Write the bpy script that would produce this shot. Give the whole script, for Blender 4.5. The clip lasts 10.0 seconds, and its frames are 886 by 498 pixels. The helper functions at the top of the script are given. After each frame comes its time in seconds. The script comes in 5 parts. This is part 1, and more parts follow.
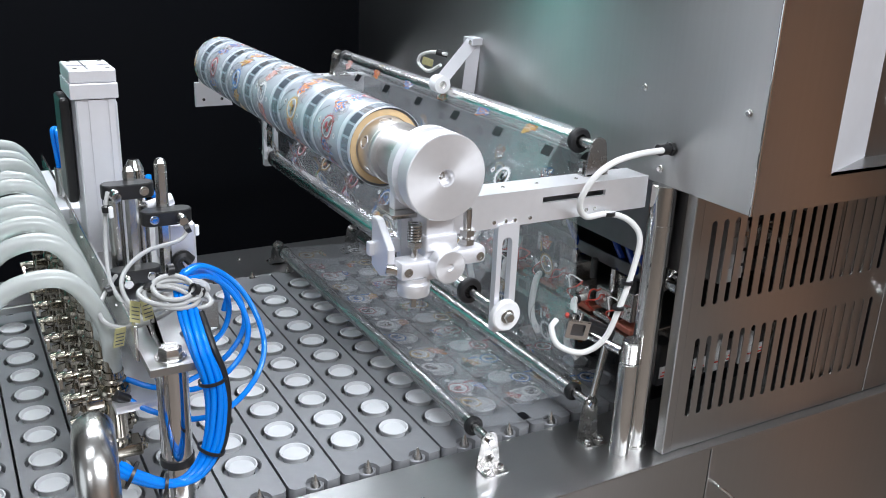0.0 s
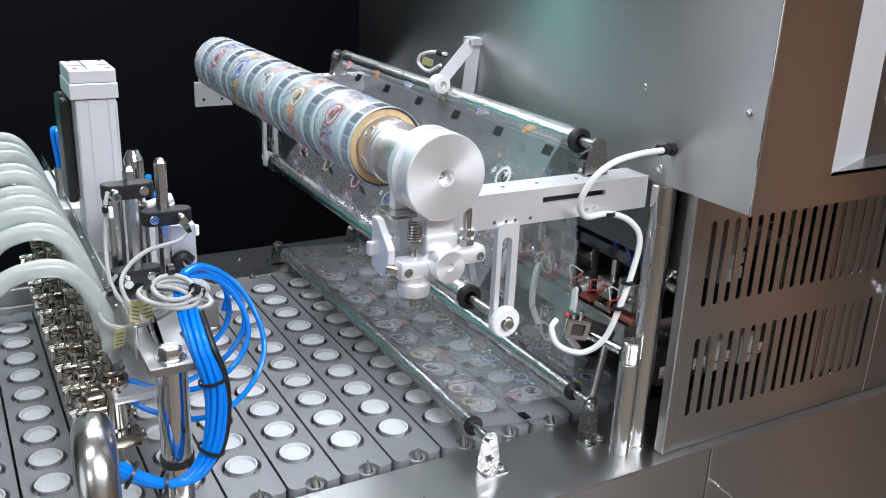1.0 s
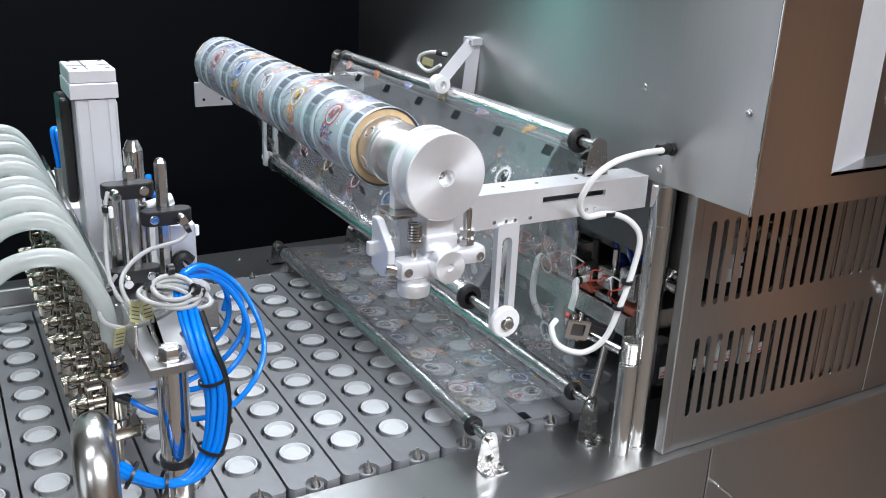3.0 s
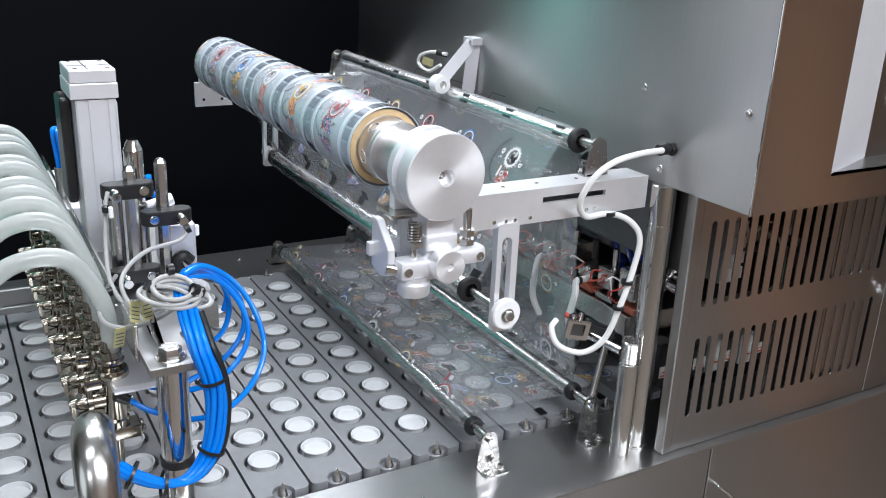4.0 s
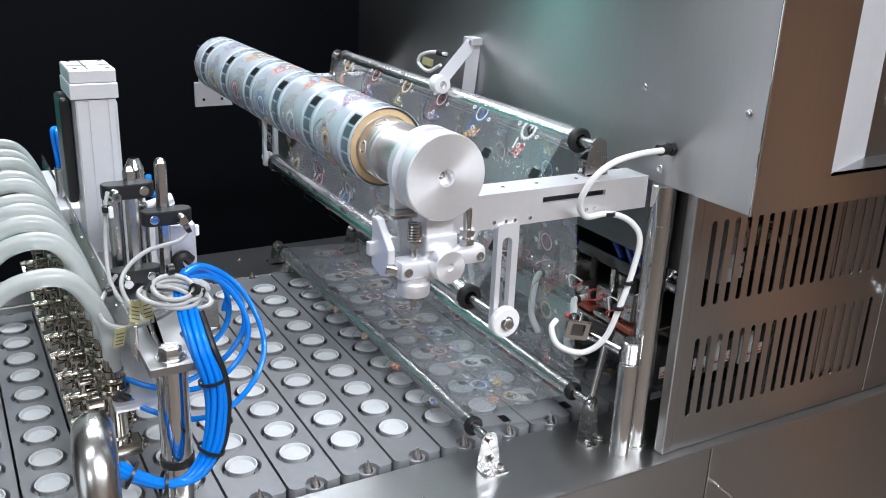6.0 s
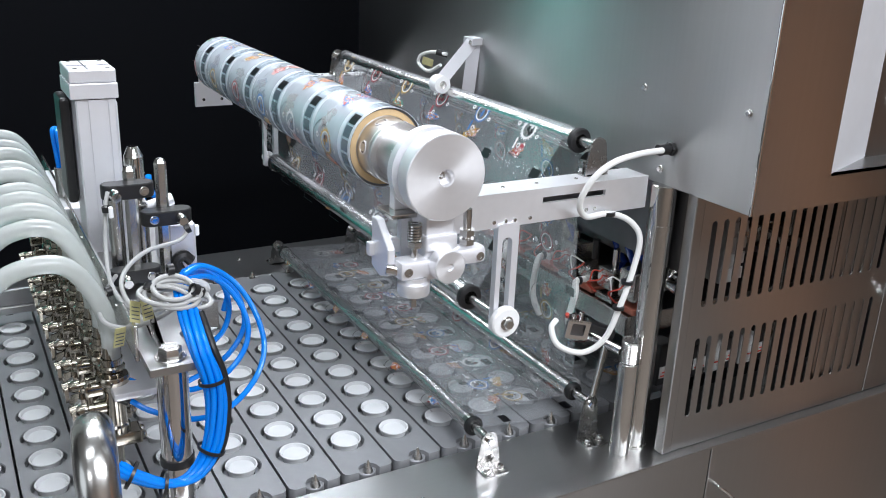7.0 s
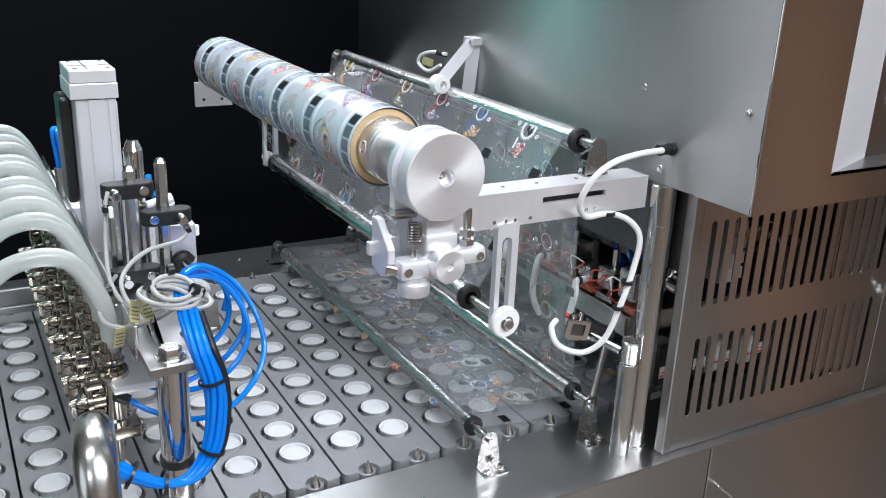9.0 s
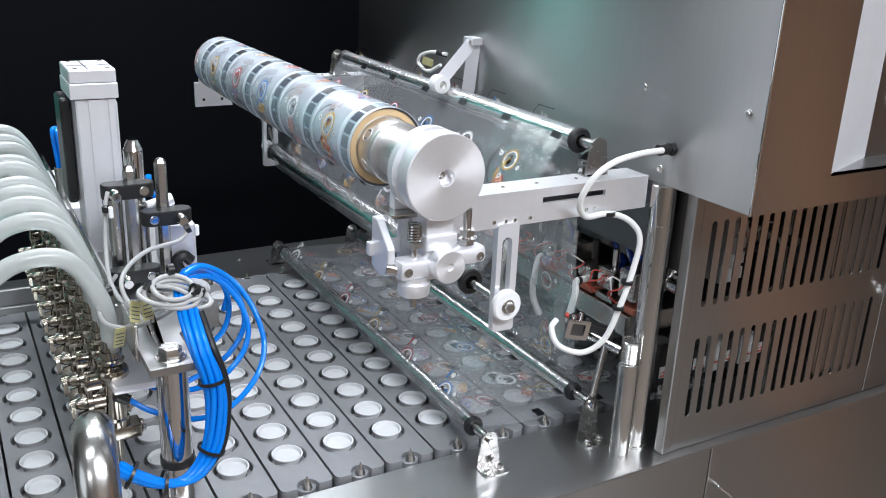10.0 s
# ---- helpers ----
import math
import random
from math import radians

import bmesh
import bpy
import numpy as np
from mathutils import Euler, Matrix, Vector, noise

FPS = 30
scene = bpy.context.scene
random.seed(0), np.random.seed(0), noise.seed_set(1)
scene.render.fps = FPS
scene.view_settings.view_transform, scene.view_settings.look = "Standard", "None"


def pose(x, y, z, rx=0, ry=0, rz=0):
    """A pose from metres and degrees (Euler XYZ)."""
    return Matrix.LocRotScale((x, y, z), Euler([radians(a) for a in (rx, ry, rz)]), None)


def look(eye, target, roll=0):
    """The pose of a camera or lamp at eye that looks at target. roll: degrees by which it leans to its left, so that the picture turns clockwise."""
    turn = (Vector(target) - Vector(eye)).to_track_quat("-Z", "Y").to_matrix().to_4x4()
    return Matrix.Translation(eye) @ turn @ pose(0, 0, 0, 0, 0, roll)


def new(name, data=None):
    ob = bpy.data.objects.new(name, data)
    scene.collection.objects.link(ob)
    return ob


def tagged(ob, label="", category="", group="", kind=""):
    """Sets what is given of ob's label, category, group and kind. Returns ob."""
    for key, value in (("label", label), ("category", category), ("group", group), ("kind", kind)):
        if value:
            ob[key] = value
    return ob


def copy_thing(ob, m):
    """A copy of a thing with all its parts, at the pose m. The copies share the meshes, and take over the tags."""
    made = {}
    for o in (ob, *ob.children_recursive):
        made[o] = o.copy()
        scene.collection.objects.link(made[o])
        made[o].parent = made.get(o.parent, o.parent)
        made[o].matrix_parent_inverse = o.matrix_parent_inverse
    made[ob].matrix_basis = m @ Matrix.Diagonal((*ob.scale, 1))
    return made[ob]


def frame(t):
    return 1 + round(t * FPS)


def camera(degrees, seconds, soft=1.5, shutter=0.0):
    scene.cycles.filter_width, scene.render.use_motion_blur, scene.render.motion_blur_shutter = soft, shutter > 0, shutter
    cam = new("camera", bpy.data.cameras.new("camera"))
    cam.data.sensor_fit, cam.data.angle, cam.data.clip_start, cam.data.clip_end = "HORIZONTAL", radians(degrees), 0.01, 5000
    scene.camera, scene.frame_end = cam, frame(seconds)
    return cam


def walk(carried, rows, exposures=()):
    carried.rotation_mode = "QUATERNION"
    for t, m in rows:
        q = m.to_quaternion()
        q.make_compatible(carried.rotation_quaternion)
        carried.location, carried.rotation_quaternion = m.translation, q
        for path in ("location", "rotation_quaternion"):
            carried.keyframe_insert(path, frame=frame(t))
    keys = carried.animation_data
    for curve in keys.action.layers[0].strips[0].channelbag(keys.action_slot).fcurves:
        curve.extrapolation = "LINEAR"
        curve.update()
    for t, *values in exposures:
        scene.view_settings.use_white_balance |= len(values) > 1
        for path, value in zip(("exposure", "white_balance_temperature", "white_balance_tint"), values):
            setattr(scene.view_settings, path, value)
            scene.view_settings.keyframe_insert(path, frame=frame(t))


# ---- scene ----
# Bed plane at z = 0, floor at z = -0.9; x runs with the conveyor, y away from the operator.
cam = camera(52.424, 10.0, soft=1.0)
CAM = pose(-0.33134, -0.92107, 0.62092, 70.3173, -2.2564, -29.1525)
walk(cam, [(0.0, CAM), (10.0, CAM)], exposures=[(0.0, 0.0), (10.0, 0.0)])

# ---------------------------------------------------------------- light
world = bpy.data.worlds.new("room_air")
scene.world = world
world.use_nodes = True
world.node_tree.nodes["Background"].inputs[0].default_value = (0.75, 0.85, 1.0, 1)
world.node_tree.nodes["Background"].inputs[1].default_value = 0.05


def area_lamp(name, eye, target, sx, sy, watts, color=(1, 1, 1)):
    data = bpy.data.lights.new(name, "AREA")
    data.shape, data.size, data.size_y, data.energy, data.color = "RECTANGLE", sx, sy, watts, color
    ob = new(name, data)
    ob.matrix_world = look(eye, target)
    return ob


for lx, ly, lw in ((-1.0, -0.6, 12), (0.15, -1.9, 80), (1.6, -2.35, 58), (0.0, 0.95, 42), (0.5, 2.3, 34), (-2.6, -2.4, 22)):
    area_lamp("ceiling_lamp", (lx, ly, 1.88), (lx, ly, 0), 1.2, 0.5, lw, (0.87, 0.92, 1))
area_lamp("ceiling_lamp", (-1.15, 2.5, 1.88), (-1.15, 2.5, 0), 0.45, 0.5, 16, (0.82, 0.97, 1))
area_lamp("window_lamp", (-4.6, -0.8, 0.7), (0.2, -0.3, 0.3), 2.4, 1.8, 17, (0.84, 0.92, 1))


# ---------------------------------------------------------------- materials
def material(name, color, rough=0.5, metal=0.0, vary=0.08, scale=40.0, bump=0.0, bump_scale=300.0, stretch=(1, 1, 1), spec=0.5, rvary=0.1, alpha=1.0, trans=0.0):
    m = bpy.data.materials.new(name)
    m.use_nodes = True
    nt = m.node_tree
    b = nt.nodes["Principled BSDF"]
    b.inputs["Metallic"].default_value = metal
    b.inputs["Specular IOR Level"].default_value = spec
    b.inputs["Transmission Weight"].default_value = trans
    b.inputs["Alpha"].default_value = alpha
    tc = nt.nodes.new("ShaderNodeTexCoord")
    mp = nt.nodes.new("ShaderNodeMapping")
    mp.inputs["Scale"].default_value = stretch
    nt.links.new(tc.outputs["Object"], mp.inputs[0])
    n1 = nt.nodes.new("ShaderNodeTexNoise")
    n1.inputs["Scale"].default_value, n1.inputs["Detail"].default_value = scale, 4
    nt.links.new(mp.outputs[0], n1.inputs["Vector"])
    n2 = nt.nodes.new("ShaderNodeTexNoise")
    n2.inputs["Scale"].default_value, n2.inputs["Detail"].default_value = scale * 0.12, 3
    nt.links.new(tc.outputs["Object"], n2.inputs["Vector"])
    add = nt.nodes.new("ShaderNodeMath")
    add.operation = "ADD"
    nt.links.new(n1.outputs[0], add.inputs[0])
    nt.links.new(n2.outputs[0], add.inputs[1])
    half = nt.nodes.new("ShaderNodeMath")
    half.operation = "MULTIPLY"
    half.inputs[1].default_value = 0.5
    nt.links.new(add.outputs[0], half.inputs[0])
    cr = nt.nodes.new("ShaderNodeMapRange")
    cr.inputs["From Min"].default_value, cr.inputs["From Max"].default_value = 0.3, 0.7
    cr.inputs["To Min"].default_value, cr.inputs["To Max"].default_value = 1 - vary, 1 + vary
    nt.links.new(half.outputs[0], cr.inputs[0])
    mul = nt.nodes.new("ShaderNodeVectorMath")
    mul.operation = "SCALE"
    mul.inputs[0].default_value = color[:3]
    nt.links.new(cr.outputs[0], mul.inputs["Scale"])
    nt.links.new(mul.outputs[0], b.inputs["Base Color"])
    rr = nt.nodes.new("ShaderNodeMapRange")
    rr.inputs["From Min"].default_value, rr.inputs["From Max"].default_value = 0.3, 0.7
    rr.inputs["To Min"].default_value, rr.inputs["To Max"].default_value = max(0.02, rough * (1 - rvary)), min(1, rough * (1 + rvary))
    nt.links.new(half.outputs[0], rr.inputs[0])
    nt.links.new(rr.outputs[0], b.inputs["Roughness"])
    if bump:
        n3 = nt.nodes.new("ShaderNodeTexNoise")
        n3.inputs["Scale"].default_value, n3.inputs["Detail"].default_value = bump_scale, 3
        nt.links.new(mp.outputs[0], n3.inputs["Vector"])
        bp = nt.nodes.new("ShaderNodeBump")
        bp.inputs["Strength"].default_value, bp.inputs["Distance"].default_value = bump, 0.001
        nt.links.new(n3.outputs[0], bp.inputs["Height"])
        nt.links.new(bp.outputs[0], b.inputs["Normal"])
    return m


def film_material(name, tint, gloss_min, gloss_max, rough):
    m = bpy.data.materials.new(name)
    m.use_nodes = True
    nt = m.node_tree
    nt.nodes.remove(nt.nodes["Principled BSDF"])
    out = nt.nodes["Material Output"]
    tr = nt.nodes.new("ShaderNodeBsdfTransparent")
    tr.inputs[0].default_value = (*tint, 1)
    gl = nt.nodes.new("ShaderNodeBsdfGlossy")
    gl.inputs["Roughness"].default_value = rough
    fr = nt.nodes.new("ShaderNodeLayerWeight")
    fr.inputs[0].default_value = 0.35
    mr = nt.nodes.new("ShaderNodeMapRange")
    mr.inputs["To Min"].default_value, mr.inputs["To Max"].default_value = gloss_min, gloss_max
    nt.links.new(fr.outputs["Fresnel"], mr.inputs[0])
    tc = nt.nodes.new("ShaderNodeTexCoord")
    ns = nt.nodes.new("ShaderNodeTexNoise")
    ns.inputs["Scale"].default_value, ns.inputs["Detail"].default_value = 14, 2
    mp = nt.nodes.new("ShaderNodeMapping")
    mp.inputs["Scale"].default_value = (0.35, 2.6, 1)
    nt.links.new(tc.outputs["Object"], mp.inputs[0])
    nt.links.new(mp.outputs[0], ns.inputs["Vector"])
    bp = nt.nodes.new("ShaderNodeBump")
    bp.inputs["Strength"].default_value, bp.inputs["Distance"].default_value = 0.22, 0.004
    nt.links.new(ns.outputs[0], bp.inputs["Height"])
    nt.links.new(bp.outputs[0], gl.inputs["Normal"])
    haze = nt.nodes.new("ShaderNodeBsdfDiffuse")
    haze.inputs[0].default_value = (0.8, 0.82, 0.85, 1)
    hm = nt.nodes.new("ShaderNodeMixShader")
    hm.inputs[0].default_value = 0.14
    nt.links.new(tr.outputs[0], hm.inputs[1])
    nt.links.new(haze.outputs[0], hm.inputs[2])
    mix = nt.nodes.new("ShaderNodeMixShader")
    nt.links.new(mr.outputs[0], mix.inputs[0])
    nt.links.new(hm.outputs[0], mix.inputs[1])
    nt.links.new(gl.outputs[0], mix.inputs[2])
    nt.links.new(mix.outputs[0], out.inputs[0])
    return m


STEEL_V = material("brushed_steel_vertical", (0.48, 0.48, 0.475), 0.31, 1, 0.03, 30, 0.0, 90, (6, 6, 0.15), rvary=0.08)


def brushed(m, amount):
    """Level brush lines: the gloss is stretched upright on standing sheets."""
    nt = m.node_tree
    upright = nt.nodes.new("ShaderNodeCombineXYZ")
    upright.inputs[2].default_value = 1
    b = nt.nodes["Principled BSDF"]
    nt.links.new(upright.outputs[0], b.inputs["Tangent"])
    b.inputs["Anisotropic"].default_value = amount


brushed(STEEL_V, 0.96)
STEEL_H = material("brushed_steel_along", (0.47, 0.47, 0.47), 0.31, 1, 0.012, 30, 0.0, 90, (0.2, 6, 6), rvary=0.0)
STEEL = material("machined_steel", (0.6, 0.59, 0.57), 0.24, 1, 0.07, 60, 0.03, 300)
CHROME = material("polished_steel", (0.72, 0.71, 0.70), 0.09, 1, 0.03, 25, 0.0)
POST_STEEL = material("polished_post_steel", (0.66, 0.65, 0.63), 0.15, 1, 0.08, 50, 0.03, 400, (4, 4, 0.4))
# Dark tone; also stands in for shade in holes and inside the sealer.
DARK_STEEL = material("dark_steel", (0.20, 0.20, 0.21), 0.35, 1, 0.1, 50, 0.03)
ALU = material("satin_aluminium", (0.86, 0.86, 0.88), 0.40, 0.68, 0.04, 80, 0.04, 400)
ALU_TURNED = material("turned_aluminium", (0.92, 0.92, 0.94), 0.42, 0.72, 0.03, 120, 0.03, 600)


def turned(m, axis, amount):
    """Fine lathe marks: the gloss is stretched across the circles round the axis."""
    nt = m.node_tree
    tan = nt.nodes.new("ShaderNodeTangent")
    tan.direction_type, tan.axis = "RADIAL", axis
    b = nt.nodes["Principled BSDF"]
    nt.links.new(tan.outputs[0], b.inputs["Tangent"])
    b.inputs["Anisotropic"].default_value = amount


turned(ALU_TURNED, "Y", 0.75)
ALU_WHITE = material("white_anodised_aluminium", (0.82, 0.82, 0.85), 0.40, 0.5, 0.03, 60, 0.02)
PLATE = material("grey_anodised_plate", (0.28, 0.285, 0.295), 0.40, 0.35, 0.07, 70, 0.05, 500)
WHITE = material("white_plastic", (0.86, 0.86, 0.86), 0.35, 0, 0.02, 40)
CUP = material("white_capsule_plastic", (0.66, 0.67, 0.68), 0.4, 0, 0.03, 90)
RUBBER = material("black_rubber", (0.012, 0.012, 0.013), 0.45, 0, 0.1, 60, 0.05)
BLACK = material("black_plastic", (0.015, 0.015, 0.016), 0.35, 0, 0.1, 60)
BLACK_WALL = material("black_backdrop", (0.0016, 0.002, 0.0035), 0.75, 0, 0.2, 6, 0.05, 200, spec=0.12)
BLUE = material("blue_tube", (0.0, 0.21, 0.80), 0.20, 0, 0.06, 40)
DARK_BLUE = material("dark_blue_tube", (0.01, 0.04, 0.25), 0.25, 0, 0.06, 40)
CABLE = material("white_cable", (0.80, 0.80, 0.78), 0.4, 0, 0.04, 50)
GREY_CABLE = material("pale_grey_cable", (0.42, 0.42, 0.41), 0.42, 0, 0.05, 50)
SILICONE = material("milky_silicone", (0.76, 0.80, 0.77), 0.20, 0, 0.12, 25, 0.06, 60, trans=0.55, spec=0.5)
CARDBOARD = material("kraft_cardboard", (0.62, 0.44, 0.24), 0.8, 0, 0.12, 120, 0.2, 700)
ROLL_FILM = material("wound_film", (0.60, 0.65, 0.71), 0.26, 0.25, 0.16, 18, 0.10, 25, (1, 3, 1), spec=0.8)
ROLL_BAND = material("pale_film_band", (0.42, 0.50, 0.56), 0.28, 0.25, 0.14, 24, 0.10, 25, (1, 3, 1), spec=0.8)
ROLL_CLEAR = material("clear_film_stripe", (0.74, 0.79, 0.84), 0.28, 0.2, 0.06, 24, 0.08, 25, (1, 3, 1), spec=0.8)
ROLL_EDGE = material("stacked_film_edge", (0.14, 0.14, 0.15), 0.4, 0.2, 0.2, 300, 0.1, 800)
NOZZLE = material("warm_polished_steel", (0.40, 0.365, 0.31), 0.15, 1, 0.12, 40, 0.02)
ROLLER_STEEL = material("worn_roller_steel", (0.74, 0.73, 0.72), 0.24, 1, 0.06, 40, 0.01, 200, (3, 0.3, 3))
# Darker copy of the roller steel, toned down against lamp highlights.
DIMMED_ROLLER = material("dimmed_roller_steel", (0.42, 0.41, 0.40), 0.27, 1, 0.08, 40, 0.02, 200, (3, 0.3, 3))
CHUCK_STEEL = material("satin_turned_steel", (0.74, 0.73, 0.72), 0.36, 1, 0.05, 90, 0.03, 500)
YELLOW = material("yellow_label", (0.44, 0.41, 0.20), 0.5, 0, 0.3, 200)
RED = material("red_wire", (0.50, 0.05, 0.03), 0.4, 0, 0.1, 60)
TERRACOTTA = material("orange_red_block", (0.36, 0.11, 0.07), 0.5, 0, 0.15, 60)
WALL_PAINT = material("grey_wall_paint", (0.20, 0.205, 0.20), 0.8, 0, 0.06, 4, 0.1, 80)
TEAL_PAINT = material("teal_paint", (0.12, 0.74, 0.62), 0.6, 0, 0.08, 4, 0.05, 80)
BROWN_PAINT = material("brown_wall_panel", (0.32, 0.25, 0.20), 0.6, 0, 0.15, 3, 0.08, 60)
ORANGE_BLOCK = material("orange_brown_block", (0.56, 0.26, 0.125), 0.6, 0, 0.25, 6, 0.1, 60, (1, 1, 0.2))
GREY_PAINT = material("dark_grey_block_paint", (0.05, 0.058, 0.056), 0.5, 0, 0.1, 4, 0.05, 80)
FLOOR_MAT = material("brown_floor", (0.175, 0.148, 0.126), 0.5, 0, 0.18, 5, 0.08, 60)
CEIL_MAT = material("white_ceiling", (0.75, 0.75, 0.74), 0.9, 0, 0.03, 5, 0.05, 60)
FILM = film_material("clear_lidding_film", (0.975, 0.98, 0.985), 0.05, 0.28, 0.13)
INK_BLACK = material("black_ink", (0.006, 0.006, 0.008), 0.3, 0, 0.1, 60)
INK_FADED = [material("faded_ink", (0.11 + 0.08 * k, 0.13 + 0.085 * k, 0.16 + 0.09 * k), 0.25, 0.1, 0.1, 60, alpha=0.90 - 0.14 * k) for k in range(5)]
INK_GREY = material("grey_ghost_ink", (0.13, 0.14, 0.17), 0.2, 0, 0.1, 60, alpha=0.75)
INK = [material("ink_" + n, c, 0.35, 0, 0.25, 160, alpha=0.85) for n, c in (
    ("red", (0.50, 0.05, 0.07)), ("orange", (0.75, 0.26, 0.05)), ("gold", (0.65, 0.42, 0.10)), ("green", (0.12, 0.36, 0.26)),
    ("blue", (0.06, 0.24, 0.62)), ("pink", (0.70, 0.42, 0.40)), ("white", (0.80, 0.80, 0.80)), ("brown", (0.24, 0.10, 0.07)))]


# the same inks on the single, see-through layer of film
PALE_INK = [material("thin_" + m.name, tuple(m.node_tree.nodes["Vector Math"].inputs[0].default_value), 0.35, 0, 0.25, 160, alpha=0.62) for m in INK]
PALE_INK[6] = INK[6]
DEEP_INK = [material("deep_" + m.name, tuple(0.4 * c + 0.3 for c in m.node_tree.nodes["Vector Math"].inputs[0].default_value), 0.3, 0.1, 0.2, 120, alpha=0.30) for m in INK]


# ---------------------------------------------------------------- mesh helpers
def link_mesh(name, bm, mat, smooth=True):
    me = bpy.data.meshes.new(name)
    bmesh.ops.recalc_face_normals(bm, faces=bm.faces)
    if smooth:
        for fc in bm.faces:
            fc.smooth = True
        for e in bm.edges:
            if len(e.link_faces) != 2:
                continue
            areas = sorted(fc.calc_area() for fc in e.link_faces)
            turn = e.calc_face_angle(0)
            if turn > 0.6 or (turn > 0.15 and areas[1] > 8 * areas[0]):
                e.smooth = False
    bm.to_mesh(me)
    bm.free()
    for mm in mat if isinstance(mat, (list, tuple)) else [mat]:
        me.materials.append(mm)
    return new(name, me)


def part(name, bm, mat, parent, label=""):
    ob = link_mesh(name, bm, mat)
    ob.parent = parent
    return tagged(ob, label)


def thing(name, label, category, group="", kind="", at=(0, 0, 0)):
    ob = new(name)
    ob.empty_display_size = 0.02
    ob.location = at
    return tagged(ob, label, category, group, kind)


def solid(name, bm, mat, label, category, group="", kind=""):
    return tagged(link_mesh(name, bm, mat), label, category, group, kind)


def box(x0, x1, y0, y1, z0, z1, bevel=0.0, bm=None, seg=2):
    own = bmesh.new()
    bmesh.ops.create_cube(own, size=1, matrix=Matrix.Translation(((x0 + x1) / 2, (y0 + y1) / 2, (z0 + z1) / 2)) @ Matrix.Diagonal((x1 - x0, y1 - y0, z1 - z0, 1)))
    if bevel:
        bmesh.ops.bevel(own, geom=own.edges[:], offset=bevel, segments=seg, affect="EDGES", profile=0.5)
    return merge(bm, own)


def merge(bm, own):
    if bm is None:
        return own
    tmp = bpy.data.meshes.new("tmp")
    own.to_mesh(tmp)
    own.free()
    bm.from_mesh(tmp)
    bpy.data.meshes.remove(tmp)
    return bm


def frame_of(direction):
    return Vector(direction).to_track_quat("Z", "Y").to_matrix().to_4x4()


def lathe(p0, p1, profile, seg=24, bm=None, phase=0.0):
    """Rings (distance from p0 along the axis, radius); radius 0 closes to a point."""
    bm = bm or bmesh.new()
    p0, p1 = Vector(p0), Vector(p1)
    m = Matrix.Translation(p0) @ frame_of(p1 - p0)
    last = None
    for d, r in profile:
        if r <= 1e-6:
            ring = [bm.verts.new(m @ Vector((0, 0, d)))]
        else:
            ring = [bm.verts.new(m @ Vector((r * math.cos(a), r * math.sin(a), d))) for a in [phase + 2 * math.pi * k / seg for k in range(seg)]]
        if last:
            for k in range(seg):
                a, b = last[k % len(last)], last[(k + 1) % len(last)]
                c, e = ring[(k + 1) % len(ring)], ring[k % len(ring)]
                vs = []
                for v in (a, b, c, e):
                    if v not in vs:
                        vs.append(v)
                if len(vs) >= 3:
                    bm.faces.new(vs)
        last = ring
    return bm


def rod(p0, p1, r, seg=20, bm=None, chamfer=0.0, phase=0.0):
    n = (Vector(p1) - Vector(p0)).length
    c = chamfer or min(r * 0.08, n * 0.2)
    return lathe(p0, p1, [(0, 0), (0, r - c), (c, r), (n - c, r), (n, r - c), (n, 0)], seg, bm, phase)


def pipe(p0, p1, r, ri, seg=28, bm=None):
    n = (Vector(p1) - Vector(p0)).length
    return lathe(p0, p1, [(0, ri), (0, r), (n, r), (n, ri), (0, ri)], seg, bm)


def spline(points, steps=8):
    ps = [Vector(p) for p in points]
    ps = [ps[0] * 2 - ps[1]] + ps + [ps[-1] * 2 - ps[-2]]
    out = []
    for i in range(1, len(ps) - 2):
        a, b, c, e = ps[i - 1], ps[i], ps[i + 1], ps[i + 2]
        for k in range(steps):
            t = k / steps
            out.append(0.5 * ((2 * b) + (c - a) * t + (2 * a - 5 * b + 4 * c - e) * t * t + (3 * b - a - 3 * c + e) * t ** 3))
    return out + [ps[-2]]


def hose(points, r, seg=10, steps=8, bm=None):
    bm = bm or bmesh.new()
    line = spline(points, steps)
    up, last = None, None
    for i, p in enumerate(line):
        d = (line[min(i + 1, len(line) - 1)] - line[max(i - 1, 0)]).normalized()
        if up is None:
            up = d.orthogonal().normalized()
        up = (up - d * up.dot(d)).normalized()
        side = d.cross(up)
        ring = [bm.verts.new(p + r * (math.cos(a) * up + math.sin(a) * side)) for a in [2 * math.pi * k / seg for k in range(seg)]]
        if last:
            for k in range(seg):
                bm.faces.new((last[k], last[(k + 1) % seg], ring[(k + 1) % seg], ring[k]))
        else:
            bm.faces.new(ring[::-1])
        last = ring
    bm.faces.new(last)
    return bm


def prism(outline, axis, a, b, bm=None, bevel=0.0):
    """A flat outline (2D points) pushed from a to b along 'x', 'y' or 'z'."""
    own = bmesh.new()
    def place(p, v):
        return {"x": (v, p[0], p[1]), "y": (p[0], v, p[1]), "z": (p[0], p[1], v)}[axis]
    lo = [own.verts.new(place(p, a)) for p in outline]
    hi = [own.verts.new(place(p, b)) for p in outline]
    own.faces.new(lo)
    own.faces.new(hi[::-1])
    for k in range(len(lo)):
        own.faces.new((lo[k], hi[k], hi[(k + 1) % len(lo)], lo[(k + 1) % len(lo)]))
    if bevel:
        bmesh.ops.recalc_face_normals(own, faces=own.faces)
        bmesh.ops.bevel(own, geom=own.edges[:], offset=bevel, segments=1, affect="EDGES")
    return merge(bm, own)


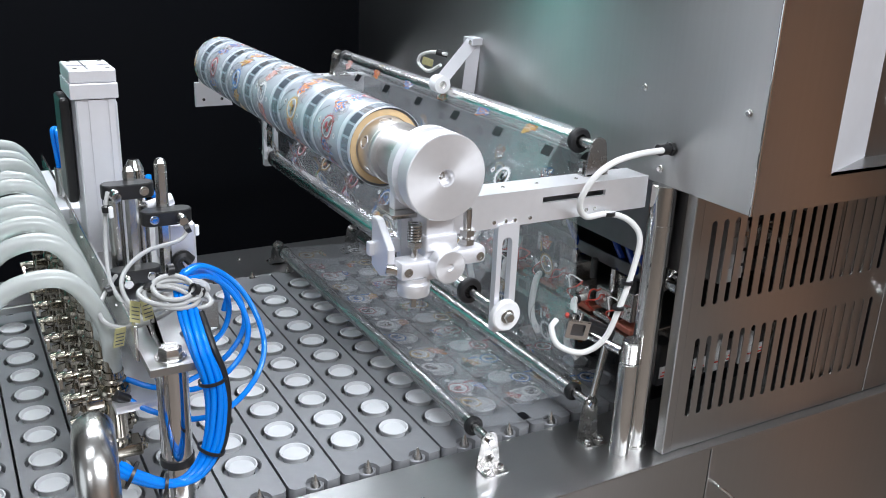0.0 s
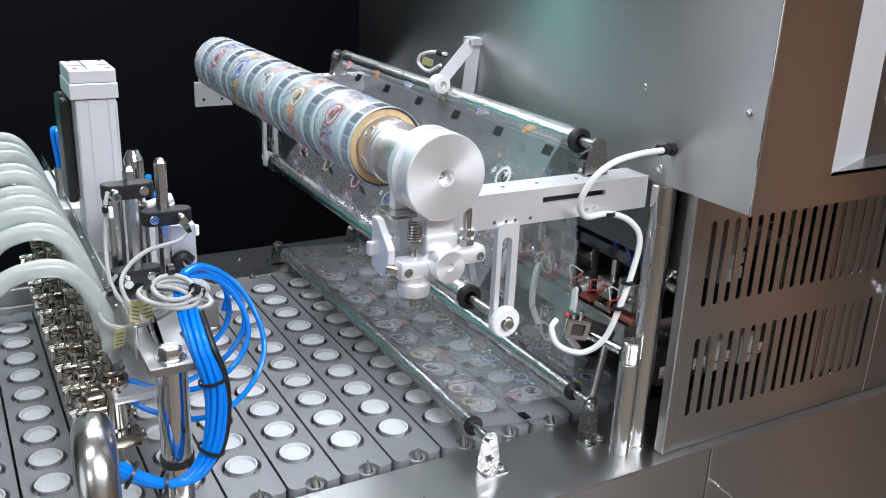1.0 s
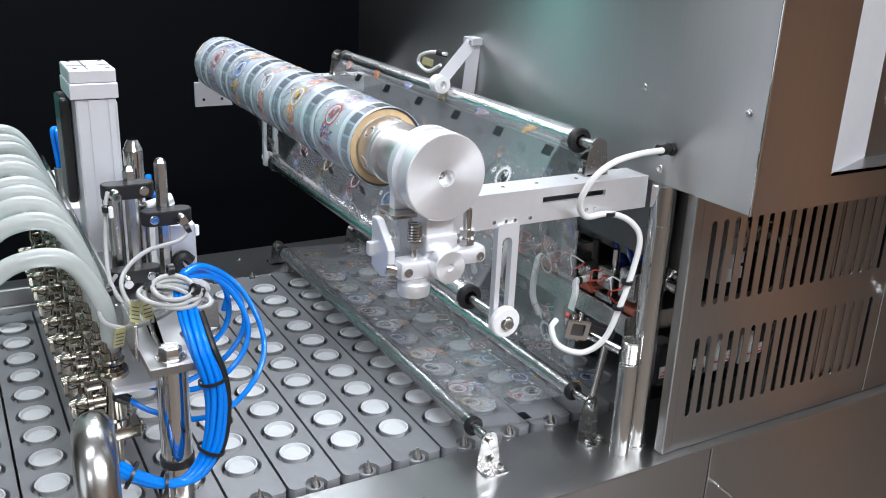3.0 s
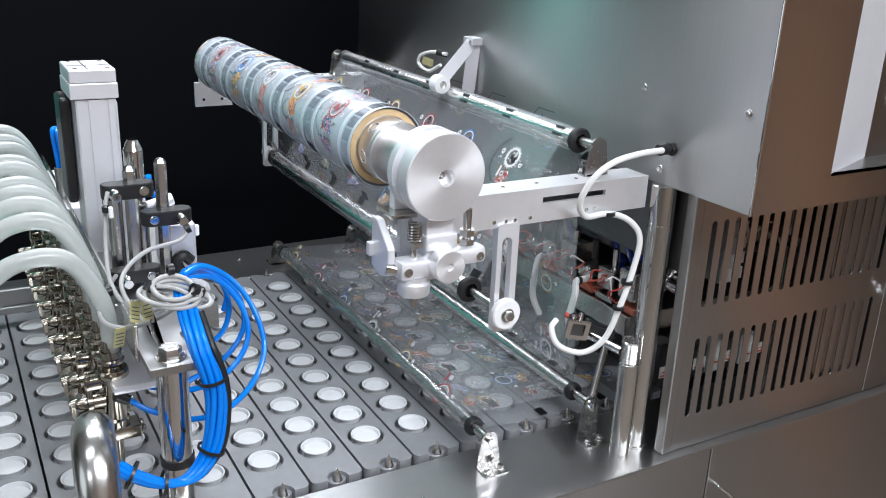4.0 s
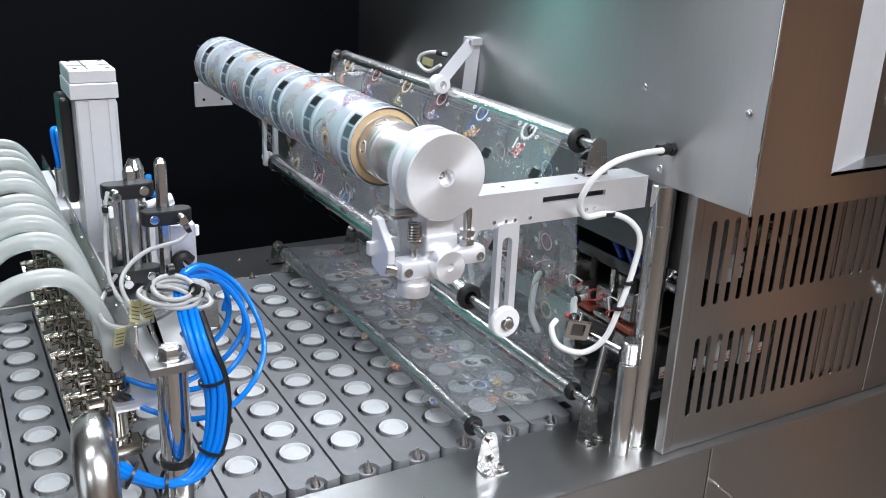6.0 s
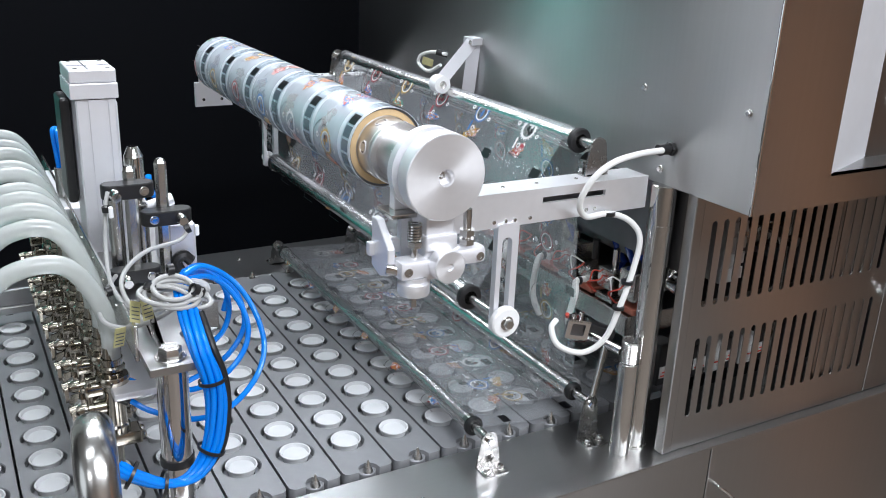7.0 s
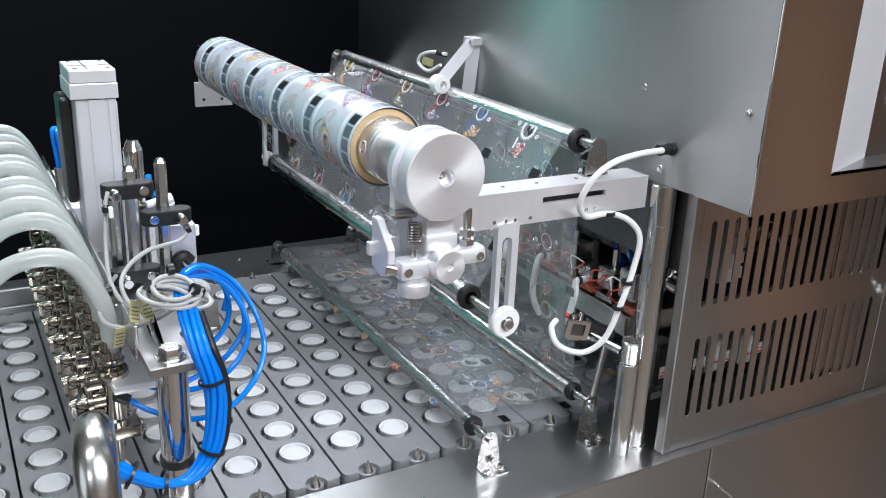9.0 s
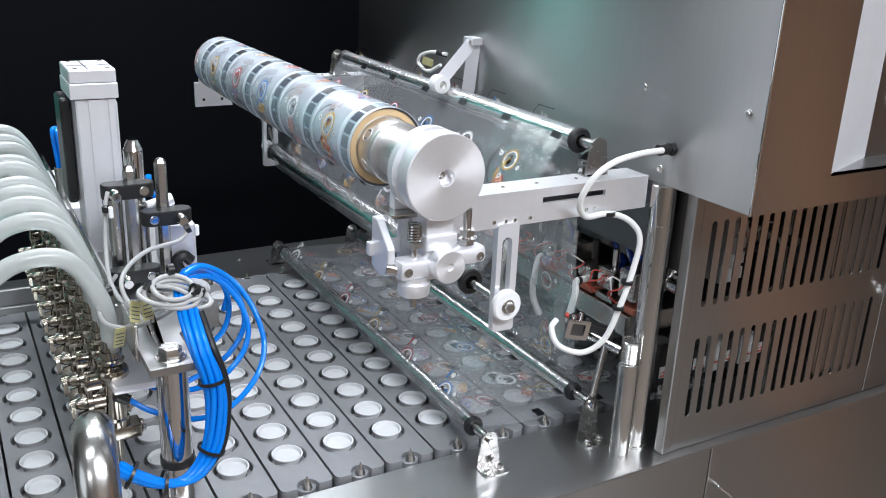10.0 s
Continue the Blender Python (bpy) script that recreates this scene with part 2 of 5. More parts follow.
def rounded(cx, cz, w, h, r, n=5):
    pts = []
    for sx, sz, a0 in ((1, 1, 0), (-1, 1, 90), (-1, -1, 180), (1, -1, 270)):
        for k in range(n + 1):
            a = radians(a0 + 90 * k / n)
            pts.append((cx + sx * (w / 2 - r) + r * math.cos(a), cz + sz * (h / 2 - r) + r * math.sin(a)))
    return pts


def holed(outer, inner, axis, a, b, bm=None):
    """A plate between two outlines with the same number of points."""
    bm = bm or bmesh.new()
    def place(p, v):
        return {"x": (v, p[0], p[1]), "y": (p[0], v, p[1]), "z": (p[0], p[1], v)}[axis]
    rings = [[bm.verts.new(place(p, v)) for p in o] for o, v in ((outer, a), (outer, b), (inner, b), (inner, a))]
    n = len(outer)
    for q in range(4):
        r0, r1 = rings[q], rings[(q + 1) % 4]
        for k in range(n):
            bm.faces.new((r0[k], r0[(k + 1) % n], r1[(k + 1) % n], r1[k]))
    return bm


def hex_bolt(at, normal, r=0.006, h=0.004, bm=None, washer=True):
    n = Vector(normal).normalized()
    at = Vector(at)
    bm = bm or bmesh.new()
    if washer:
        rod(at - n * 0.001, at + n * 0.0012, r * 1.35, 18, bm)
        at = at + n * 0.0012
    lathe(at - n * 0.0004, at + n, [(0, r), (h * 0.8, r), (h, r * 0.85), (h, 0)], 6, bm)
    return bm


# ---------------------------------------------------------------- room
def room():
    solid("floor", box(-5, 5, -5, 5, -1.0, -0.9), FLOOR_MAT, "brown tiled workshop floor", "floor", kind="structure")
    solid("ceiling", box(-5, 5, -5, 5, 1.9, 2.0), CEIL_MAT, "plain white ceiling", "ceiling", kind="structure")
    solid("wall_north", box(-5, 5, 4.0, 4.1, -0.9, 1.9), WALL_PAINT, "plain grey painted wall", "wall", kind="structure")
    solid("wall_south", box(-5, 5, -4.1, -4.0, -0.9, 1.9), BROWN_PAINT, "plain brown panelled wall", "wall", kind="structure")
    solid("wall_west", box(-5, -4.9, -4, 4, -0.9, 1.9), WALL_PAINT, "plain grey painted wall", "wall", kind="structure")
    solid("wall_east", box(4.9, 5, -4, 4, -0.9, 1.9), BROWN_PAINT, "plain brown panelled wall", "wall", kind="structure")
    # Unseen block, there only for the teal stripe mirrored in the hood.
    solid("teal_mirror_block", box(-0.665, -0.435, 1.36, 1.60, -0.9, 1.15, 0.02), TEAL_PAINT, "tall narrow unseen teal block beside the black partition, added for the teal stripe mirrored in the hood", "cabinet", kind="structure")
    # Unseen block, added to hide bright wall and ceiling from the hood side.
    solid("grey_shade_block", box(-1.42, -0.675, 1.38, 1.80, -0.9, 1.80, 0.01), GREY_PAINT, "tall unseen dark grey block beside the teal one, added to darken the hood reflections", "cabinet", kind="structure")
    # Unseen block, added to give the front sheets their orange-brown reflection.
    solid("orange_mirror_block", box(2.60, 3.00, -2.16, -1.80, -0.9, 0.40, 0.01), ORANGE_BLOCK, "unseen orange-brown block on the workshop floor, added for the warm reflection in the hood front", "crate", kind="structure")
    solid("backdrop", box(-0.425, 2.5, 1.35, 1.40, -0.9, 1.0, 0.01), BLACK_WALL, "matt black partition behind the machine", "partition", kind="structure")


room()

# ---------------------------------------------------------------- machine frame
PX, PY = 0.06804, 0.058          # plate pitch and lane pitch
BED0, BED1 = -0.075, 0.597
FRONT = -0.212                   # front edge of the table


def machine_frame():
    f = thing("machine_table", "brushed stainless steel machine table and body", "machine frame", at=(0, 0, -0.9))
    f.location = (0, 0, 0)
    part("front_deck", box(-1.2, 1.6, FRONT, BED0 - 0.004, -0.0095, -0.006, 0.001), STEEL_H, f)
    part("rear_deck", box(-1.2, 1.6, BED1 + 0.004, 0.757, -0.05, -0.006, 0.003), STEEL_H, f)
    part("trough", box(-1.2, 1.6, BED0 - 0.02, BED1 + 0.02, -0.09, -0.055), DARK_STEEL, f, "dark chain trough below the carriers")
    part("front_apron", box(-1.2, 0.4970, FRONT + 0.0015, FRONT + 0.03, -0.9, -0.0095, 0.001), STEEL_V, f)
    part("apron_door", box(0.4990, 1.6, FRONT + 0.0015, FRONT + 0.03, -0.9, -0.0095, 0.001), STEEL_V, f)
    part("door_wire", hose([(0.512, FRONT + 0.003, -0.066), (0.514, FRONT - 0.010, -0.068), (0.528, FRONT - 0.014, -0.080), (0.56, FRONT - 0.014, -0.112)], 0.0022), CHROME, f, "bent bright wire handle")
    part("rear_apron", box(-1.2, 1.6, 0.715, 0.742, -0.9, -0.046, 0.002), STEEL_H, f)
    part("end_panel", box(-1.2, -1.18, FRONT + 0.03, 0.715, -0.9, -0.09), STEEL_V, f)
    part("end_panel", box(1.58, 1.6, FRONT + 0.03, 0.715, -0.9, -0.09), STEEL_V, f)
    return f


machine_frame()


# ---------------------------------------------------------------- hood and covers
HX, HY, HZ = 0.405, -0.2915, 0.345


def sealing_hood():
    h = thing("sealing_hood", "brushed stainless steel hood over the sealing station", "machine hood", at=(0, 0, 0))
    top = 1.2
    part("side_panel", box(HX, HX + 0.003, HY, 0.72, HZ, top, 0.0008), STEEL_V, h)
    # front panel with the opening of the sloped display recess
    x0, x1, z0 = 0.523, 0.95, 0.381
    b = box(HX + 0.003, x0, HY, HY + 0.003, HZ, top)
    box(x0, x1, HY, HY + 0.003, HZ, z0, bm=b)
    box(x1, 1.5, HY, HY + 0.003, HZ, top, bm=b)
    part("front_panel", b, STEEL_V, h)
    yb = HY + 0.040
    b = bmesh.new()
    for quad in (((x0, HY, z0), (x0 + 0.110, yb, z0), (x0 + 0.110, yb, top), (x0, HY, top)),):
        vs = [b.verts.new(q) for q in quad]
        b.faces.new(vs)
        back = [b.verts.new((q[0] + 0.002, q[1] + 0.003, q[2])) for q in quad]
        b.faces.new(back[::-1])
        for k in range(4):
            b.faces.new((vs[k], back[k], back[(k + 1) % 4], vs[(k + 1) % 4]))
    # Whiter metal than the hood: the window reflection is put into the colour.
    part("recess_wall", b, ALU_WHITE, h, "sloped wall of the display recess, whitened for the window light it reflects")
    part("recess_ledge", prism([(x0, HY), (x1, HY), (x1, yb), (x0 + 0.11, yb)], "z", z0 - 0.003, z0), STEEL_H, h)
    part("recess_back", box(x0 + 0.108, x1, yb, yb + 0.003, z0, top), STEEL_V, h)
    part("display_frame", holed(rounded(0.81, 0.60, 0.30, 0.32, 0.006), rounded(0.81, 0.60, 0.27, 0.29, 0.004), "y", yb - 0.006, yb - 0.0005), STEEL, h)
    part("bottom_panel", box(HX + 0.003, 1.5, HY + 0.003, 0.72, HZ + 0.002, HZ + 0.005), STEEL_H, h)
    part("rear_panel", box(HX + 0.003, 1.5, 0.717, 0.72, HZ + 0.005, top), STEEL_V, h)
    part("top_panel", box(HX, 1.5, HY, 0.72, top, top + 0.003), STEEL_H, h)
    part("corner_bead", rod((HX + 0.0006, HY + 0.0006, HZ), (HX + 0.0006, HY + 0.0006, top), 0.0016, 10), CHROME, h)
    for y, z in ((-0.1075, 0.4516), (-0.2696, 0.4514), (-0.1495, 0.3625)):
        part("screw", hex_bolt((HX, y, z), (-1, 0, 0), 0.0033, 0.003), CHROME, h)
    b = bmesh.new()
    rod((HX, -0.1648, 0.3905), (HX - 0.006, -0.1648, 0.3905), 0.0085, 6, b)
    rod((HX - 0.006, -0.1648, 0.3905), (HX - 0.02, -0.1648, 0.3905), 0.0065, 14, b)
    rod((HX - 0.016, -0.1648, 0.3905), (HX - 0.022, -0.1648, 0.3905), 0.0072, 6, b)
    part("cable_gland", b, BLACK, h, "black plastic cable gland")
    return h


sealing_hood()


def control_gear():
    """Relays and ducting on the mounting rails behind the slotted cover."""
    rail = thing("mounting_frame", "steel rails carrying the control gear behind the slots", "rail")
    for z in (0.075, 0.225):
        part("rail", box(0.43, 0.70, -0.120, -0.112, z, z + 0.028, 0.001), STEEL, rail)
    for x in (0.432, 0.690):
        part("upright", box(x, x + 0.010, -0.122, -0.110, -0.05, 0.33, 0.001), STEEL, rail)
    for k in range(7):
        x = 0.447 + 0.030 * k
        r = thing("relay", "pale grey relay with a pale label and red bars", "relay", "relays behind the slots")
        h = 0.046 if k % 3 else 0.060
        part("housing", box(x, x + 0.026, -0.147, -0.1205, 0.062, 0.062 + h, 0.002), GREY_CABLE if k % 2 else BLACK, r)
        part("label", box(x + 0.002, x + 0.024, -0.1482, -0.1472, 0.074, 0.090), GREY_CABLE, r, "pale printed label")
        for j in range(2 - k % 2):
            part("printed_bar", box(x + 0.004 + 0.002 * (j % 2), x + 0.021 - 0.003 * j, -0.1488, -0.1483, 0.076 + 0.005 * j, 0.078 + 0.005 * j), RED, r)
    d = thing("cable_duct", "slotted grey plastic cable duct", "cable duct")
    part("channel", box(0.520, 0.555, -0.160, -0.1205, 0.200, 0.330, 0.002), GREY_CABLE, d)
    for k in range(6):
        part("slat", box(0.518, 0.557, -0.1625, -0.1602, 0.205 + 0.021 * k, 0.221 + 0.021 * k, 0.0005), GREY_CABLE, d)
    for x, z in ((0.452, 0.205), (0.462, 0.214), (0.474, 0.203), (0.62, 0.26), (0.655, 0.24), (0.67, 0.29)):
        n = thing("pneumatic_fitting", "bright steel pneumatic fitting behind the slots", "fitting", "fittings behind the slots")
        part("body", lathe((x, -0.1205, z), (x, -1, z), [(0, 0), (0, 0.010), (0.012, 0.010), (0.013, 0.007), (0.030, 0.0065), (0.031, 0.0085), (0.040, 0.0085), (0.040, 0)], 16), CHROME, n)
        part("nut", hex_bolt((x, -0.134, z), (0, -1, 0), 0.011, 0.008, washer=False), STEEL, n)


control_gear()


def vent_cover():
    c = thing("vent_cover", "brushed steel side cover with two rows of slots", "machine cover", at=(0, 0, 0))
    x0, x1, y0, y1, zt = 0.436, 0.815, -0.197, -0.1955, 0.3435
    pitch, w = 0.0196, 0.0084
    n = 18
    rows = ((0.0415, 0.1519), (0.1945, 0.3055))
    starts = [0.4575 + k * pitch for k in range(n)]
    b = bmesh.new()
    xa, xb = starts[0] - pitch / 2, starts[-1] + pitch / 2
    zs = (-0.005, 0.173, zt)
    box(x0, xa, y0, y1, zs[0], zt, bm=b)
    box(xb, x1, y0, y1, zs[0], zt, bm=b)
    for (za, zb), c0, c1 in zip(rows, zs, zs[1:]):
        for cx in starts:
            inner, outer = [], []
            for k in range(18):
                up, a = k < 9, radians(180 * (k if k < 9 else k - 1 - 8) / 8 + (0 if k < 9 else 180))
                inner.append((cx + w / 2 * math.cos(a), (zb - w / 2 if up else za + w / 2) + w / 2 * math.sin(a)))
                outer.append((cx + pitch / 2 * max(-1, min(1, 1.6 * math.cos(a))), c1 if up else c0))
            holed(outer, inner, "y", y0, y1, b)
    bmesh.ops.remove_doubles(b, verts=b.verts, dist=1e-5)
    part("slotted_panel", b, STEEL_V, c)
    part("side_flange", box(0.421, x0, y0 - 0.002, y1 + 0.012, -0.005, zt, 0.0015), STEEL_V, c, "bright folded edge of the cover")
    part("stiffener", box(0.700, 0.790, y1 + 0.006, y1 + 0.008, 0.005, 0.335, 0.0008), STEEL_V, c, "steel stiffener behind the slots")
    # Dark sheet in place of the shaded space under the hood.
    part("under_hood_shade", box(0.424, 0.427, y1 + 0.012, 0.62, 0.24, zt), DARK_STEEL, c)
    door = part("end_door", box(x1 + 0.002, 1.5, y0, y1, -0.005, zt, 0.001), STEEL_V, c, "plain steel door beside the slots")
    part("door_handle", hose([(0.83, y0, 0.152), (0.83, y0 - 0.022, 0.152), (0.845, y0 - 0.03, 0.150), (0.90, y0 - 0.03, 0.150)], 0.004), CHROME, door, "bright bent-wire handle")
    return c


vent_cover()


# ---------------------------------------------------------------- posts
def posts():
    p = thing("support_column", "tall polished steel column carrying the film frame", "column", at=(0, 0, 0))
    part("shaft", rod((0.407, -0.158, -0.006), (0.407, -0.158, 0.346), 0.0155, 28), POST_STEEL, p)
    part("foot_ring", pipe((0.407, -0.158, -0.006), (0.407, -0.158, -0.003), 0.0175, 0.0155), STEEL, p)
    part("collar", pipe((0.407, -0.158, 0.29), (0.407, -0.158, 0.297), 0.0162, 0.0155), STEEL, p)
    q = thing("short_post", "short polished steel post with a knurled cap", "post", at=(0, 0, 0))
    part("shaft", rod((0.3775, -0.166, -0.006), (0.3775, -0.166, 0.122), 0.0128, 28), POST_STEEL, q)
    b = bmesh.new()
    prof = []
    for k in range(12):
        prof += [(0.002 + k * 0.0022, 0.0117), (0.0031 + k * 0.0022, 0.0109)]
    lathe((0.3775, -0.166, 0.122), (0.3775, -0.166, 0.2), [(0, 0.0105)] + prof + [(0.0275, 0.0115), (0.029, 0.0098), (0.029, 0)], 40, b)
    part("knurled_cap", b, STEEL, q, "knurled steel cap")


posts()


# ---------------------------------------------------------------- carriers and capsules
def carrier_mesh():
    b = bmesh.new()
    hw, hole, deep, z0, seg = PX / 2 - 0.0016, 0.0232, 0.011, -0.016, 32
    ys = [BED0 + 0.002] + [(k - 0.5) * PY for k in range(0, 11)] + [BED1 - 0.002]
    def wall_ring(c, r, z):
        return [b.verts.new((r * math.cos(2 * math.pi * k / seg), c + r * math.sin(2 * math.pi * k / seg), z)) for k in range(seg)]
    for lane in range(10):
        c = lane * PY
        sq = []
        for k in range(seg):
            a = 2 * math.pi * k / seg
            ca, sa = math.cos(a), math.sin(a)
            t = min(hw / abs(ca) if abs(ca) > 1e-6 else 9, (PY / 2) / abs(sa) if abs(sa) > 1e-6 else 9)
            sq.append(b.verts.new((ca * t, c + sa * t, 0)))
        rings = [sq, wall_ring(c, hole + 0.0012, 0), wall_ring(c, hole, -0.0012), wall_ring(c, hole, -deep), wall_ring(c, 0.0158, -deep), wall_ring(c, 0.0158, z0)]
        for p, q in zip(rings, rings[1:]):
            for k in range(seg):
                b.faces.new((p[k], p[(k + 1) % seg], q[(k + 1) % seg], q[k]))
        # the square's four true corners
        for sx, sy in ((1, 1), (-1, 1), (-1, -1), (1, -1)):
            corner = b.verts.new((sx * hw, c + sy * PY / 2, 0))
            near = sorted(sq, key=lambda v: (v.co - corner.co).length)[:2]
            if (near[0].co - corner.co).length > 1e-6:
                b.faces.new((corner, near[0], near[1]))
    # end tongues with rounded corners and a notch for the guide cone
    for y_in, y_out, s in ((ys[1], ys[0], -1), (ys[-2], ys[-1], 1)):
        r = 0.008
        def arc(cx, cy, a0, a1, rr, n=6):
            return [(cx + rr * math.cos(radians(a0 + (a1 - a0) * k / n)), cy + rr * math.sin(radians(a0 + (a1 - a0) * k / n))) for k in range(n + 1)]
        pts = [(-hw, y_in)] + [(x, y) for x, y in
              ([(px, y_out - s * (r - py)) for px, py in arc(-hw + r, 0, 180, 90, r)])]
        pts += [(-0.0145, y_out)] + [(0.0135 * math.cos(radians(a)), y_out - s * (0.0155 * math.sin(radians(a)))) for a in (180, 150, 120, 90, 60, 30, 0)] + [(0.0145, y_out)]
        pts += [(px, y_out - s * (r - py)) for px, py in arc(hw - r, 0, 90, 0, r)] + [(hw, y_in)]
        prism(pts, "z", z0, 0, b)
        # floor and cone seen in the notch
    for y0 in (BED0 + 0.0125, BED1 - 0.0125):
        rod((0, y0, z0), (0, y0, -0.0055), 0.0125, 24, b)
    for sx in (-1, 1):
        vs = [b.verts.new(v) for v in ((sx * hw, ys[1], 0), (sx * hw, ys[-2], 0), (sx * hw, ys[-2], z0), (sx * hw, ys[1], z0))]
        b.faces.new(vs)
    bmesh.ops.remove_doubles(b, verts=b.verts, dist=1e-6)
    return b


def capsule_mesh():
    return lathe((0, 0, 0), (0, 0, 1), [(-0.024, 0), (-0.024, 0.0115), (-0.007, 0.0160), (-0.0005, 0.0168), (0.0002, 0.0190), (0.0012, 0.0194), (0.0022, 0.0190),
                                       (0.0021, 0.0174), (0.0010, 0.0169), (-0.0016, 0.0164), (-0.0024, 0.0157), (-0.0013, 0.0149), (-0.0010, 0.0140), (-0.0010, 0)], 32)


CARRIERS, CAPSULES = [], []


def conveyor():
    first = thing("carrier_plate", "grey anodised aluminium carrier plate with ten capsule seats", "carrier plate", "carrier plates of the conveyor")
    part("plate", carrier_mesh(), PLATE, first)
    for y, s in ((BED0 + 0.007, -1), (BED1 - 0.007, 1)):
        cone = lathe((0, y, -0.0055), (0, y, 1), [(-0.008, 0), (-0.008, 0.0064), (0.001, 0.0064), (0.0158, 0.0006), (0.016, 0)], 20)
        part("guide_cone", cone, STEEL, first, "pointed steel guide cone")
    lo, hi = -9, 8
    cup = solid("capsule", capsule_mesh(), CUP, "empty white plastic capsule seated in its carrier", "capsule", "capsules on the conveyor")
    for k in range(lo, hi):
        m = Matrix.Translation((k * PX, 0, 0))
        c = first if k == lo else copy_thing(first, m)
        c.matrix_world = m
        CARRIERS.append((c, m))
        for lane in range(10):
            q = Matrix.Translation((k * PX, lane * PY, 0.0008))
            o = cup if not CAPSULES else copy_thing(cup, q)
            o.matrix_world = q
            CAPSULES.append((o, q))


conveyor()


# ---------------------------------------------------------------- film rollers
Y0, Y1 = -0.070, 0.605           # film edges


def roller(name, label, x, z, r, y0, y1, shaft_r=0.006, ends=(0, 0), metal=ROLLER_STEEL):
    t = thing(name, label, "roller", at=(x, 0, z))
    part("tube", pipe((0, y0, 0), (0, y1, 0), r, r * 0.6, 32), metal, t)
    part("shaft", rod((0, y0 - 0.035 + ends[0], 0), (0, y1 + 0.035 + ends[1], 0), shaft_r, 18), STEEL, t)
    for y in (y0, y1):
        part("end_ring", lathe((0, y - 0.005, 0), (0, y + 1, 0), [(0, r * 0.65), (0, r * 1.1), (0.002, r * 1.22), (0.007, r * 1.22), (0.010, r * 1.08), (0.010, r * 0.9)], 28), RUBBER, t, "black rubber stop ring")
    return t


R1, R2, R3, RD = (0.207, 0.030), (0.3615, 0.0435), (0.331, 0.3885), (0.1945, 0.206)
RR = 0.0102
roller("guide_roller", "polished steel idle roller just above the carriers", R1[0], R1[1], RR, -0.082, 0.61, ends=(-0.005, 0.005), metal=DIMMED_ROLLER)
roller("guide_roller", "polished steel idle roller with black stop rings", R2[0], R2[1], RR, -0.082, 0.61, ends=(-0.005, 0.005))
roller("guide_roller", "polished steel upper roller turning the printed film", R3[0], R3[1], 0.0125, -0.085, 0.61, ends=(0, 0.005))
DANCER = roller("dancer_roller", "loose steel dancer roller riding in slotted hangers", RD[0], RD[1], 0.0130, -0.075, 0.61, 0.005, ends=(-0.05, 0.045))


def dancer_ends():
    for y, s in ((-0.150, -1), (0.655, 1)):
        rw = 0.0182 if s < 0 else 0.0105
        washer = part("washer", lathe((0, y, 0), (0, y + s, 0), [(0, 0), (0, rw - 0.0007), (0.001, rw), (0.007, rw), (0.009, rw - 0.0017), (0.009, 0)], 36), WHITE, DANCER, "white plastic washer")
        part("nut", hex_bolt((0, y + s * 0.009, 0), (0, s, 0), 0.0062, 0.006), STEEL, washer)


dancer_ends()


def roller_bracket(x, z, y, base, s):
    """Thin bent bracket: rounded upright leaf and a foot with two screws."""
    b = thing("roller_bracket", "thin bent steel roller bracket with two screws", "bracket", "roller brackets", at=(x, y, base))
    h = z - base
    pts = [(-0.017, 0.0)] + [(0.0115 * math.cos(radians(a)), h + 0.0115 * math.sin(radians(a))) for a in range(165, 10, -15)] + [(0.017, 0.0)]
    # Dimmed steel takes the lamp glare off leaf and foot.
    leaf = part("leaf", prism(pts, "y", -0.001, 0.001), DIMMED_ROLLER, b)
    foot = part("foot", prism(rounded(0, s * 0.012, 0.034, 0.026, 0.004), "z", 0.0, 0.002), DIMMED_ROLLER, b)
    for dx in (-0.010, 0.010):
        part("screw", hex_bolt((dx, s * 0.014, 0.002), (0, 0, 1), 0.0042, 0.0045), CHROME, foot)
    part("shaft_bolt", hex_bolt((0, s * 0.001, h), (0, s, 0), 0.005, 0.005), CHROME, leaf)
    return b


for rx_, rz_ in (R1, R2):
    roller_bracket(rx_, rz_, -0.120, -0.006, -1)
    roller_bracket(rx_, rz_, 0.650, -0.006, 1)
roller_bracket(R3[0], R3[1], -0.122, 0.3545, 1)
roller_bracket(R3[0], R3[1], 0.650, 0.3545, -1)


# ---------------------------------------------------------------- film frame
BY = -0.145


